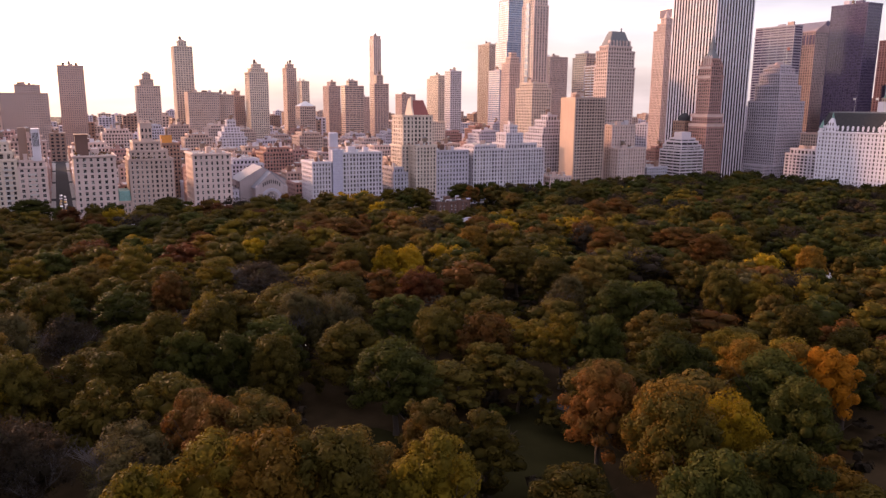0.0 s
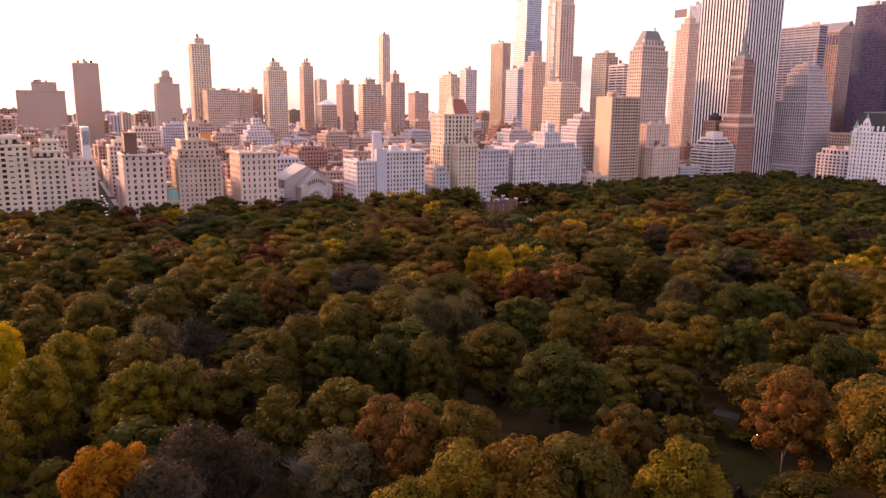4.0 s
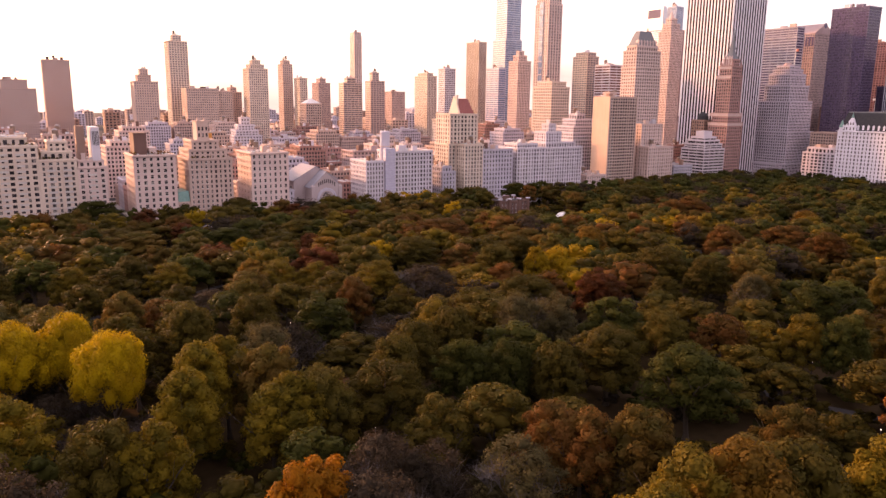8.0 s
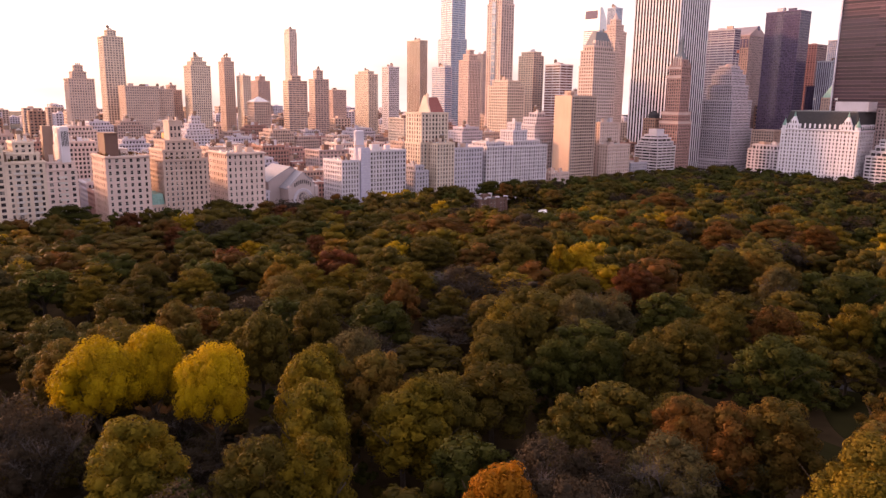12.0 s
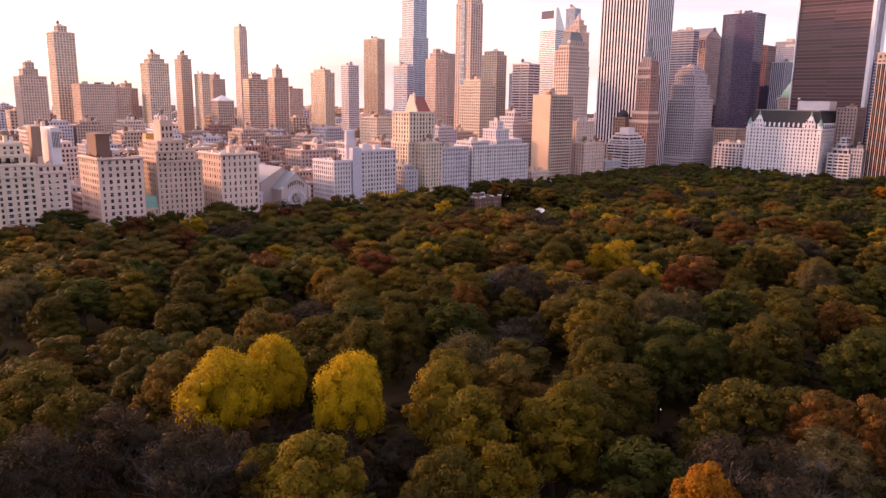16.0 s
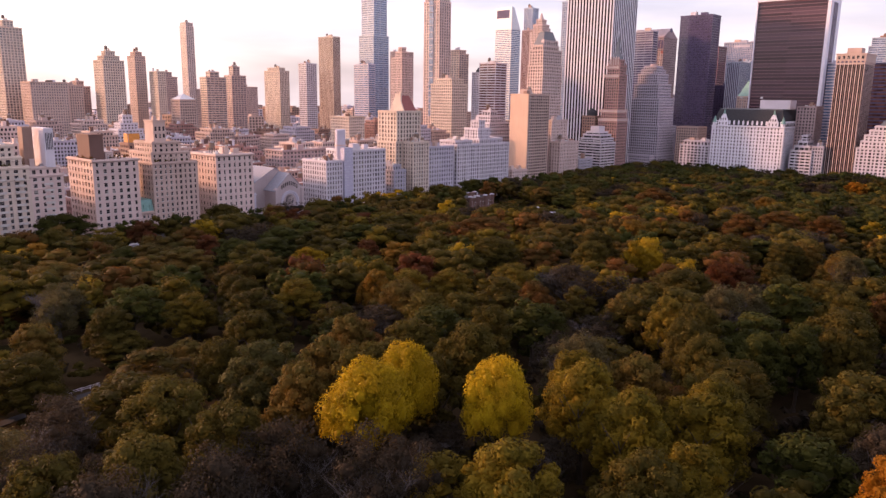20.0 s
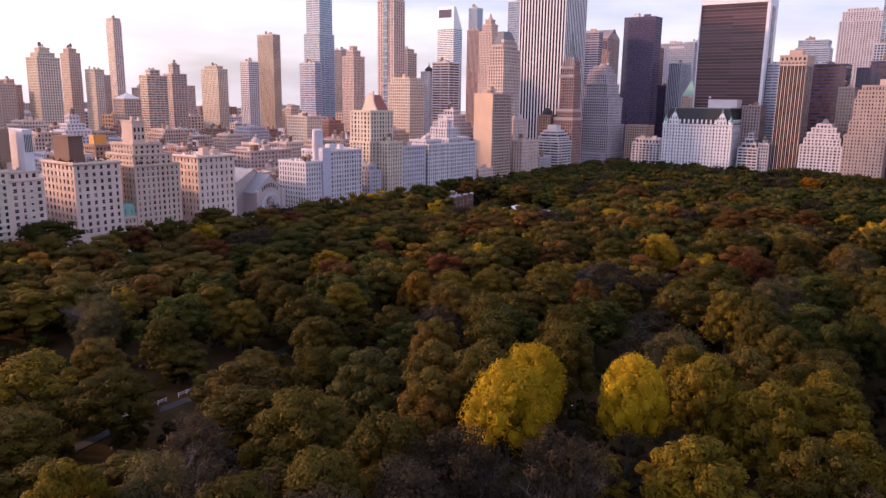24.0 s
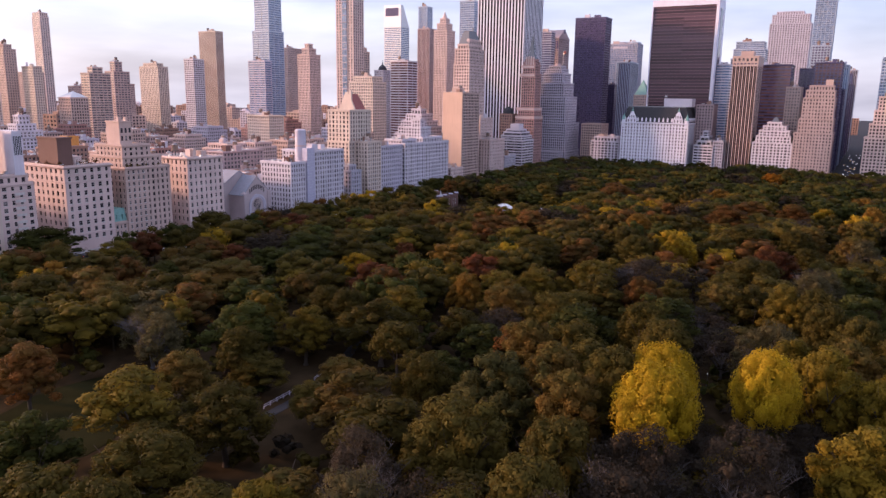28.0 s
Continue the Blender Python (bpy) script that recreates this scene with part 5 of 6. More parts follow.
# the row along the park's south side
building("apartment_house", "white balconied apartment house with stepped top", 668, 696, 363, 384, T(33, (38, 2, 2, 3, 3), (43, 5, 5, 6, 6), (49, 8, 8, 8, 8)), WHITE_BRICK, bay=5.5, pier=0.2, band=0.55, seed=36)
building("apartment_house", "grey brick apartment house", 669, 696, 352, 362.6, T(38), GREY_STONE, seed=37)
striped = building("apartment_tower", "tan stone tower with dark arched vertical strips", 672, 712, 324, 350, T(123), LIMESTONE, GLASS_BLACK, bay=3.75, pier=0.24, band=0.0, proud=0.14, plain=True, seed=38, cornice=0.3)
Shape().box(-20.6, 20.6, -13.6, 13.6, 124.2, 132).box(-21, 21, -14, 14, 132, 133).done("attic", TAN_BRICK, striped)
Shape().box(-9, 6, -6, 7, 133, 139).done("machine_room", TAN_BRICK, striped)
for i in range(6):
    yy = -13 + 26 * (i + 0.5) / 6
    Shape().box(-20.75, -20.55, yy - 1.1, yy + 1.1, 127.5, 130.6).done("attic_window", GLASS, striped)
for i in range(7):
    yy = -13 + 26 * (i + 0.5) / 7
    v = [(-20.62, yy + 1.35 * math.cos(math.pi * k / 12), 124.0 + 1.6 * math.sin(math.pi * k / 12)) for k in range(13)]
    part("arch_head", mesh_of("arch_head", v + [(x + 0.3, y, z) for x, y, z in v], [tuple(range(13))] + [(k, k + 1, k + 14, k + 13) for k in range(12)], GLASS_DARK), striped)
    Shape().box(-20.25, -20.02, yy - 0.18, yy + 0.18, 0.1, 123).done("mullion", BROWN_BRICK, striped)
chateau = building("apartment_house", "white apartment house with balconies and a chateau top", 668, 700, 281, 321, T(39, (46, 1.5, 2, 2, 3), (52, 3, 3, 4, 5.5), (57, 5, 5, 8, 9), (61, 7, 8, 13, 13)), WHITE_BRICK, bay=3.6, pier=0.42, band=0.5, plain=True, near=True, seed=39, fl=3.2)
Shape().frustum(-5, 5, -4, 4, 61.6, 67, 3, 2.6).drum(0, 0, 67, 71, 0.2, 0.1, 8).done("roof_lantern", COPPER_GREY, chateau)
brown_hotel = building("hotel_tower", "tan brown brick hotel that steps back towards the top", 668, 706, 243, 280, T(51, (66, 2, 2, 1, 3), (88, 4, 3, 1.8, 5), (96, 6, 5, 2.6, 7), (101, 8, 8, 4, 10)), GREY_BRICK, bay=3.0, pier=0.6, band=0.55, plain=True, near=True, seed=40)
Shape().box(-6, 4, -13, -6, 101, 108).done("penthouse", TAN_BRICK, brown_hotel)
building("hotel_tower", "cream stone hotel that steps back above the avenue", 668, 706, 170, 213, T(48, (62, 3, 3, 3, 3), (76, 6, 6, 6, 6), (90, 9, 9, 9, 9)), LIMESTONE, bay=3.2, pier=0.55, band=0.5, seed=41)
building("hotel_tower", "blue grey glass tower beyond the avenue", 735, 770, 160, 206, T(128), STEEL_BLUE, GLASS_BLUE, bay=3, pier=0.2, band=0.35, seed=42)

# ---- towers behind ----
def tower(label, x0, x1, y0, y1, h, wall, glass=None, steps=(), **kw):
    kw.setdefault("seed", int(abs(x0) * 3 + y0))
    # panes default to the glass with haze in its colour
    return building("tower", label, x0, x1, y0, y1, T(h, *steps), wall, glass or GLASS_PALE, **kw)


RIBBON = dict(bay=12.0, pier=0.05, band=0.5)
GRID = dict(bay=4.0, pier=0.4, band=0.4)
STRIPE = dict(bay=2.6, pier=0.5, band=0.0)
# brick towers far back get paler walls, haze put into their colour
tower("rose brown tower with a flat top", 8, 45, 1325, 1352, 136, PALE_ROSE_BRICK, cornice=0.2)
tower("brown slab towers joined at the base", -70, -8, 1240, 1275, 92, PALE_ROSE_BRICK, steps=((104, 20, 10, 4, 4),))
tower("pale brick apartment tower with a stepped top", 104, 135, 1130, 1156, 103, TAN_BRICK, steps=((112, 6, 8, 5, 5), (120, 10, 11, 8, 8)))
tower("tall slim apartment tower with a flat roof box", 167, 194, 1202, 1232, 164, BUFF_BRICK, steps=((173, 8, 7, 8, 8),), **GRID)
tower("broad brown brick slab", 172, 216, 1126, 1158, 95, TAN_BRICK)
tower("broad low brick slab with two roof boxes", 216.6, 240, 1140, 1168, 92, TAN_BRICK)
tower("brown brick tower with a roof box", 243, 265, 1178, 1206, 91, PALE_ROSE_BRICK, steps=((98, 7, 6, 6, 6),))
tower("pale brick tower tapering to a small peak", 260, 288, 1120, 1148, 125, BUFF_BRICK, steps=((131, 4, 4, 4, 4), (137, 8, 8, 8, 8)), bay=3, pier=0.5, band=0.4)
tower("slim brown brick tower with roof box", 337, 353, 1192, 1214, 136, TAN_BRICK, steps=((142, 3, 3, 4, 4),))
tower("pale slim apartment tower", 349, 361, 1150, 1174, 114, BUFF_BRICK)
tower("very tall thin pale tower with a lantern top", 694, 713, 1689, 1715, 232, LIMESTONE, steps=((240, 1, 1, 1, 1),), bay=4.5, pier=0.5, band=0.3)
tower("brown brick tower with a peaked roof box", 461, 484, 1348, 1380, 112, PALE_ROSE_BRICK, steps=((120, 6, 6, 7, 7),))
tower("brown banded apartment tower with a roof box", 414, 446, 1130, 1148, 108, TAN_BRICK, steps=((116, 8, 9, 4, 4),), bay=6, pier=0.12, band=0.5)
tower("rose brown apartment tower with a tall roof box", 482, 508, 1172, 1192, 113, PALE_ROSE_BRICK, steps=((127, 6, 8, 5, 5),), bay=5, pier=0.3, band=0.5)
tower("brown brick apartment block", 604, 633, 1328, 1358, 98, PALE_ROSE_BRICK)
tower("low brown tower with a pyramid roof", 500, 520, 1290, 1312, 92, PALE_ROSE_BRICK)
tower("pale apartment tower with a stepped roofline", 684, 706, 1328, 1378, 130, BUFF_BRICK, steps=((136, 4, 4, 8, 6),), bay=4, pier=0.5, band=0.3)
tower("white apartment tower with continuous balconies", 627, 649, 1170, 1191, 138, WHITE_BRICK, bay=4.2, pier=0.22, band=0.5)
tower("tall bronze glass slab with fine ribs", 764, 782, 1265, 1308, 196, BUFF_BRICK, GLASS_BROWN, **STRIPE)
tower("tall pale glass tower with banded top", 655, 688, 1030, 1064, 180, STEEL_BLUE, GLASS_BLUE, steps=((246, 3, 2, 2, 3),), bay=12, pier=0.05, band=0.42)
tower("pale banded base of the glass tower", 640, 654, 1026, 1060, 134, PALE_STONE, GLASS_BLUE, **RIBBON)
slender = tower("slender limestone skyscraper with bay windows", 528, 549, 770, 796, 200, LIMESTONE, steps=((238, 1, 1, 1, 1),), bay=4.2, pier=0.5, band=0.3)
for i in range(18):
    Shape().box(-11.9, -10.4, -4.5, 4.5, 60 + i * 8, 60.7 + i * 8).done("ledge", PALE_STONE, slender)
    Shape().box(-11.5, -10.6, -3.6, 3.6, 60.7 + i * 8, 67.6 + i * 8).done("bay_window", GLASS_BLUE, slender)
tower("brown brick slab tower", 828, 868, 1150, 1172, 168, PALE_ROSE_BRICK)
tower("brown apartment tower with open corner balconies", 709, 731, 894, 926, 150, TAN_BRICK, steps=((156, 3, 3, 3, 3),), bay=5, pier=0.25, band=0.45)
tower("pale stone tower with stepped crown", 553, 575, 862, 882, 136, LIMESTONE, steps=((144, 4, 4, 4, 4), (150, 7, 7, 7, 7)), bay=2.6, pier=0.5, band=0.3)
tower("square brown tower with a regular window grid", 489, 516, 713, 746, 99, BUFF_BRICK, bay=3.2, pier=0.42, band=0.42, fl=3.4, cornice=0.2, steps=((105, 3, 3, 3, 3),))
domed = tower("grey tower under a small dome and finial", 720, 739, 860, 876, 122, GREY_STONE, plain=True)
Shape().drum(0, 0, 122.5, 127, 6.5, 6.0).drum(0, 0, 127, 131, 6.0, 1.4).drum(0, 0, 131, 138, 1.0, 0.1).done("dome", SLATE, domed)
tower("white and brown banded office tower", 609, 632, 743, 770, 129, WHITE_BRICK, GLASS_BROWN, **RIBBON)
citi = tower("silver banded tower with a slanted roof", 995, 1024, 1012, 1050, 215, AC_METAL, GLASS_BLUE, plain=True, bay=30, pier=0.02, band=0.5)
v = [(-14.8, -19.3, 215.6), (14.8, -19.3, 215.6), (14.8, 19.3, 215.6), (-14.8, 19.3, 215.6), (-14.8, -19.3, 256), (-7, -19.3, 256), (-7, 19.3, 256), (-14.8, 19.3, 256)]
part("slanted_roof", mesh_of("slanted_roof", v, [(3, 2, 1, 0), (4, 5, 6, 7), (0, 1, 5, 4), (1, 2, 6, 5), (2, 3, 7, 6), (3, 0, 4, 7)], AC_METAL), citi, "slanted silver roof wedge")
Shape().box(-15.0, -14.82, -14, 16, 236, 251).done("vent_panel", DARK_METAL, citi, "dark louvred panel")
tower("slim lilac glass tower", 884, 901, 884, 901, 234, STEEL_BLUE, GLASS_BLUE, **STRIPE)
tower("brown striped office tower", 866, 888, 868, 891, 196, PINK_STONE, GLASS_BROWN, **STRIPE)
deco = tower("pale stone tower with a pointed crown", 727, 750, 753, 774, 178, LIMESTONE, steps=((188, 3, 3, 3, 3), (195, 6, 6, 6, 6)), plain=True, bay=2.6, pier=0.55, band=0.3)
Shape().drum(0, 0, 195.5, 205, 4.5, 0.6, 10).done("crown", LIMESTONE, deco)
tower("green glass office tower", 836, 861, 768, 793, 232, STEEL_BLUE, GLASS_BLUE, bay=3, pier=0.15, band=0.4)
tower("dark glass tower with folded sides", 857, 884, 561, 607, 201, DARK_METAL, GLASS_DARK, bay=3, pier=0.12, band=0.25)
sony = tower("pink granite tower with a broken pediment", 878, 922, 641, 690, 176, PINK_STONE, bay=3.2, pier=0.5, band=0.35, plain=True)
v = [(-22.4, -24.9, 176.6), (22.4, -24.9, 176.6), (22.4, 24.9, 176.6), (-22.4, 24.9, 176.6), (0, -24.9, 190), (0, 24.9, 190)]
part("pediment", mesh_of("pediment", v, [(3, 2, 1, 0), (1, 2, 5, 4), (3, 0, 4, 5), (0, 1, 4), (2, 3, 5)], PINK_STONE), sony)
# no opening is cut: a solid dark disc gives the notch its shade
v = [(3.4 * math.cos(2 * math.pi * i / 20), y, 187.2 + 3.4 * math.sin(2 * math.pi * i / 20)) for y in (-25.3, -24.5) for i in range(20)]
part("round_notch", mesh_of("round_notch", v, [tuple(range(20)), tuple(20 + i for i in reversed(range(20)))] + [(i, 20 + i, 20 + (i + 1) % 20, (i + 1) % 20) for i in range(20)], DARK_METAL), sony, "dark disc painted in for the shaded pediment notch")
for i in range(11):
    Shape().box(-22.7, -22.2, -22.5 + i * 4.5 - 1.3, -22.5 + i * 4.5 + 1.3, 160, 172).done("louvre", DARK_METAL, sony)
tower("grey green banded granite office tower", 825, 840, 632, 690, 168, GREY_STONE, GLASS_DARK, steps=((180, 0.2, 0.2, 0.2, 0.2),), **RIBBON)
solow = tower("huge dark office slab framed by white travertine edges", 768, 804, 391, 468, 200, MAROON_METAL, GLASS_MAROON, plain=True, bay=100, pier=0.003, band=0.3, fl=3.9, proud=0.15)
Shape().box(-19.6, 19, -42.5, -38.9, 0.1, 201).box(-19.6, 19, 38.9, 40.2, 0.1, 201).box(-19.6, 19, -42.5, 40.2, 201.2, 209).done("travertine_frame", MARBLE, solow, "white travertine frame")
Shape().box(-12, 10, -20, 15, 209, 213).done("roof_plant", WHITE_BRICK, solow)
Shape().box(-10, 6, -42.9, -42.5, 4, 197).done("side_glazing", GLASS_DARK, solow, "dark glass strip in the side wall")
metlife = tower("broad grey office slab with a plain top band", 1148, 1184, 596, 658, 185, GREY_STONE, GLASS_BLUE, bay=3, pier=0.4, band=0.35)
Shape().box(-19.2, -18.9, -14, 14, 177, 180.5).done("sign", WHITE_BRICK, metlife, "plain white sign bar")
tower("blue grey glass tower", 1098, 1128, 592, 617, 150, STEEL_BLUE, GLASS_BLUE, **STRIPE)
rock = tower("tall pale limestone slab with stepped shoulders", 1401, 1436, 334, 408, 235, PALE_STONE, steps=((252, 3, 3, 4, 3), (258, 6, 6, 16, 10)), bay=4.6, pier=0.55, band=0.4, plain=True)
Shape().box(-12.6, -12.2, -15, 12, 243, 250).done("sign", WHITE_BRICK, rock, "plain white sign bar")
tower("tall blue glass tower with braced corners", 1120, 1146, 279, 308, 305, STEEL_BLUE, GLASS_BLUE, bay=6, pier=0.12, band=0.2)
tower("pale office tower with a dark curved top", 1128, 1164, 377, 426, 170, STEEL_BLUE, GLASS_BLUE, steps=((182, 2, 2, 3, 3),), **RIBBON)
tower("dark glass office tower with brown bands", 766, 802, 299, 337, 127, DARK_METAL, GLASS_BROWN, bay=38, pier=0.01, band=0.5, fl=3.9)
tower("dark slab tower in a bronze frame", 806, 836, 268, 293, 124, DARK_METAL, GLASS_DARK, **GRID)
tower("brown stone apartment tower", 716, 744, 282, 297, 100, TAN_BRICK)
tower("brown glass tower with a red panel at the top", 740, 775, 244, 272, 128, DARK_METAL, GLASS_BROWN, **GRID)
tower("grey glass slab behind the dark tower", 905, 935, 268, 290, 158, STEEL_BLUE, GLASS_DARK, **GRID)
tower("white banded office tower", 780, 806, 371, 389, 129, WHITE_BRICK, GLASS_BLUE, **RIBBON)
tower("blue grey office tower with fine ribs", 860, 890, 362, 384, 140, STEEL_BLUE, GLASS_BLUE, **STRIPE)
tower("slim dark tower beside the white frame", 905, 925, 470, 486, 200, DARK_METAL, GLASS_DARK, **GRID)


tower("maroon office slab with a window grid", 1032, 1064, 620, 652, 171, MAROON_METAL, GLASS_MAROON, **GRID)
tower("small dark teal glass tower", 942, 968, 569, 585, 107, DARK_METAL, GLASS_DARK, **GRID)
tower("dark blue glass tower with pale ribs", 890, 930, 530, 548, 138, STEEL_BLUE, GLASS_DARK, **STRIPE)
tower("pale glass tower far beyond the office slab", 1600, 1630, 726, 765, 223, STEEL_BLUE, GLASS_BLUE, **GRID)
crown_house = tower("tan stone building under a green copper peak", 803, 826, 479, 497, 90, TAN_BRICK, plain=True)
Shape().frustum(-11, 11, -8.6, 8.6, 91, 111, 10.2, 8.3).done("roof", COPPER, crown_house, "green copper peaked roof")
tower("white apartment block that rises in terraces", 168, 200, 886, 912, 40, WHITE_BRICK, steps=((46, 3, 3, 3, 3), (52, 7, 7, 6, 6), (60, 11, 11, 9, 9)), bay=3.6, pier=0.5, band=0.5)
tower("buff stone apartment house with a deep cornice", 388, 411, 780, 812, 60, BUFF_BRICK, cornice=1.2, bay=3.0, pier=0.55, band=0.5)
tower("long flat pink brick school building", 216, 262, 668, 694, 35, PINK_STONE, bay=4.0, pier=0.5, band=0.5, cornice=0.9)
for k, (ax0, ax1, h, wall_, glass_) in enumerate(((830, 872, 118, DARK_METAL, GLASS_DARK), (905, 950, 140, STEEL_BLUE, GLASS_BLUE), (985, 1030, 105, GREY_STONE, GLASS), (1070, 1110, 150, DARK_METAL, GLASS_BLUE), (1170, 1215, 120, STEEL_BLUE, GLASS_DARK), (1290, 1330, 135, GREY_STONE, GLASS))):
    tower("office tower on the far side of the wide avenue", ax0, ax1, 168 - (k % 2) * 4, 206, h, wall_, glass_, **GRID)
    tower("office tower on the near side of the wide avenue", ax0 + 10, ax1 + 8, 244, 264 - (k % 2) * 2, h * (0.85 + 0.1 * (k % 3)), wall_ if k % 2 else DARK_METAL, glass_, **STRIPE)
Shape().box(1.2, 6.0, -14, 7, 42.3, 63.5).done("roof_tower", WHITE_BRICK, balcony_c, "white rooftop tower with louvres")
for i in range(5):
    Shape().box(1.9 + i * 0.8, 2.3 + i * 0.8, -14.12, -13.9, 52, 61).done("louvre", IRON, balcony_c)
Shape().box(-6.8, -1.8, -6, 1, 42.3, 64).done("stair_tower", BROWN_BRICK, balcony_c)

# ---- roof gardens along the avenue ----
garden_rng = random.Random(77)
SHRUBS = [crown_arrays(garden_rng, 6, 150, 0.9, 0.1, 9.0, 0.0, 18.0, single=True) for _ in range(3)]


def roof_garden(owner, boxes, z, count, species):
    """Shrubs in planters round the edge of a terrace, with a light pergola."""
    V, F, tone, nv = [], [], [], 0
    for x0, x1, y0, y1 in boxes:
        for _ in range(count):
            v, cores, lf = SHRUBS[garden_rng.randint(0, 2)]
            r, h = garden_rng.uniform(0.5, 1.3), garden_rng.uniform(1.0, 3.0)
            x, y = garden_rng.uniform(x0, x1), garden_rng.uniform(y0, y1)
            V.append(np.stack([x + v[:, 0] * r / 9, y + v[:, 1] * r / 9, z + v[:, 2] * h / 18], 1))
            F.append(np.concatenate([cores, lf]) + nv)
            tone.append(np.full(len(v), garden_rng.random()))
            nv += len(v)
    me = bpy.data.meshes.new("roof_shrubs")
    me.from_pydata(np.concatenate(V).tolist(), [], np.concatenate(F).tolist())
    me.attributes.new("tone", "FLOAT", "POINT").data.foreach_set("value", np.concatenate(tone))
    me.materials.append(WOOD_LEAVES[species])
    tagged(part("roof_shrubs", me, owner, "terrace shrubs in autumn colour"), kind="stuff")
    x0, x1, y0, y1 = boxes[0]
    s = Shape()
    for px in (x0, (x0 + x1) / 2, x1):
        for py in (y0, y0 + 3.0):
            s.box(px - 0.1, px + 0.1, py - 0.1, py + 0.1, z, z + 2.8)
    for i in range(8):
        px = x0 + (x1 - x0) * i / 7
        s.box(px - 0.07, px + 0.07, y0 - 0.3, y0 + 3.3, z + 2.8, z + 2.95)
    s.done("pergola", TANK_WOOD, owner, "dark timber pergola")


roof_garden(limestone_house, [(-2, 11, -14.5, -9.5), (-12, -10.5, -14, 12), (2, 11, -8, 6)], 44.6, 16, "rust")
roof_garden(tall_house, [(-12.5, 10, -16, -14.8), (-13, 9, -13, -11.2)], 41.4, 14, "bronze")
roof_garden(balcony_b, [(-9, 9, -16.5, -14)], 43.4, 14, "olive")
roof_garden(balcony_a, [(-17, 17, -16.4, -13)], 52.4, 18, "bronze")
for dz, dy in ((55.5, -0.62), (60.0, -0.62)):
    for k in range(3):
        Shape().box(-3.6 + k * 2.6, -2.4 + k * 2.6, dy, dy + 0.2, dz, dz + 2.6).done("tower_window", GLASS, tall_house)

# ---- the blocks behind the avenue ----
def clash(x0, x1, y0, y1):
    return any(x0 < b and a < x1 and y0 < d and c < y1 for a, b, c, d in LOTS)


LOTS = []
for ob_ in [o for o in scene.objects if o.parent is None and o.type == "EMPTY" and o.children and o["category"] not in ("tree",)]:
    lo, hi = [1e9, 1e9], [-1e9, -1e9]
    for ch in ob_.children:
        if ch.type != "MESH":
            continue
        for c in ch.bound_box:
            for i in (0, 1):
                lo[i], hi[i] = min(lo[i], c[i] + ob_.location[i]), max(hi[i], c[i] + ob_.location[i])
    LOTS.append((lo[0], hi[0], lo[1], hi[1]))

block_rng = random.Random(23)
HOUSES = {}
HOUSE_WALLS = [(TAN_BRICK, "tan brick"), (RED_BRICK, "red brick"), (LIMESTONE, "pale limestone"), (PALE_ROSE_BRICK, "pale rose brick"), (PALE_STONE, "pale stone"), (BROWN_BRICK, "brown brick"), (ROSE_BRICK, "rose brick")]


def filler(kind, x0, x1, y0, y1):
    """Town houses and apartment blocks of a few patterns; copies share meshes."""
    cx, cy = (x0 + x1) / 2, (y0 + y1) / 2
    if kind in HOUSES:
        return copy_thing(HOUSES[kind], pose(cx, cy, 0.1))
    w, h, k = kind
    wall, word = HOUSE_WALLS[k]
    steps = ((h + 4, 4, 3, 3, 3),) if h > 25 else ()
    HOUSES[kind] = building("town_house" if h < 25 else "apartment_block", word + (" town house with a flat roof" if h < 25 else " apartment block with roof plant"), cx - 14.5, cx + 14.5, cy - w / 2, cy + w / 2, T(h, *steps), wall, bay=3.0, pier=0.55, band=0.5, seed=w * 7 + h + k, rich=1.4, roof=ROOF_PALE if (k + w) % 3 == 0 else ROOF_FELT, group="houses behind the avenue")
    return HOUSES[kind]


for sx0, sx1 in zip(STREETS[1:10], STREETS[2:11]):
    mid = (sx0 + sx1) / 2
    for ax in ((sx0 + 9, mid - 1), (mid + 1, sx1 - 9)):
        y = 596.0
        while y < 1010:
            near_avenue = min(abs(y - a) for a in AVENUES)
            w = block_rng.choice((14, 18, 24) if near_avenue > 32 else (24, 30))
            if near_avenue > 32:
                h = block_rng.choice((15, 18, 22, 18, 30))
            else:
                h = block_rng.choice((34, 42, 48, 22))
            if any(y - 10 < a < y + w + 10 for a in AVENUES):
                y += 4
                continue
            x0 = (ax[0] + ax[1]) / 2 - 14.5
            if not clash(x0 - 1, x0 + 30, y - 0.5, y + w + 0.5):
                filler((w, h, block_rng.randint(0, 6)), x0, x0 + 29, y, y + w)
            y += w + 0.8

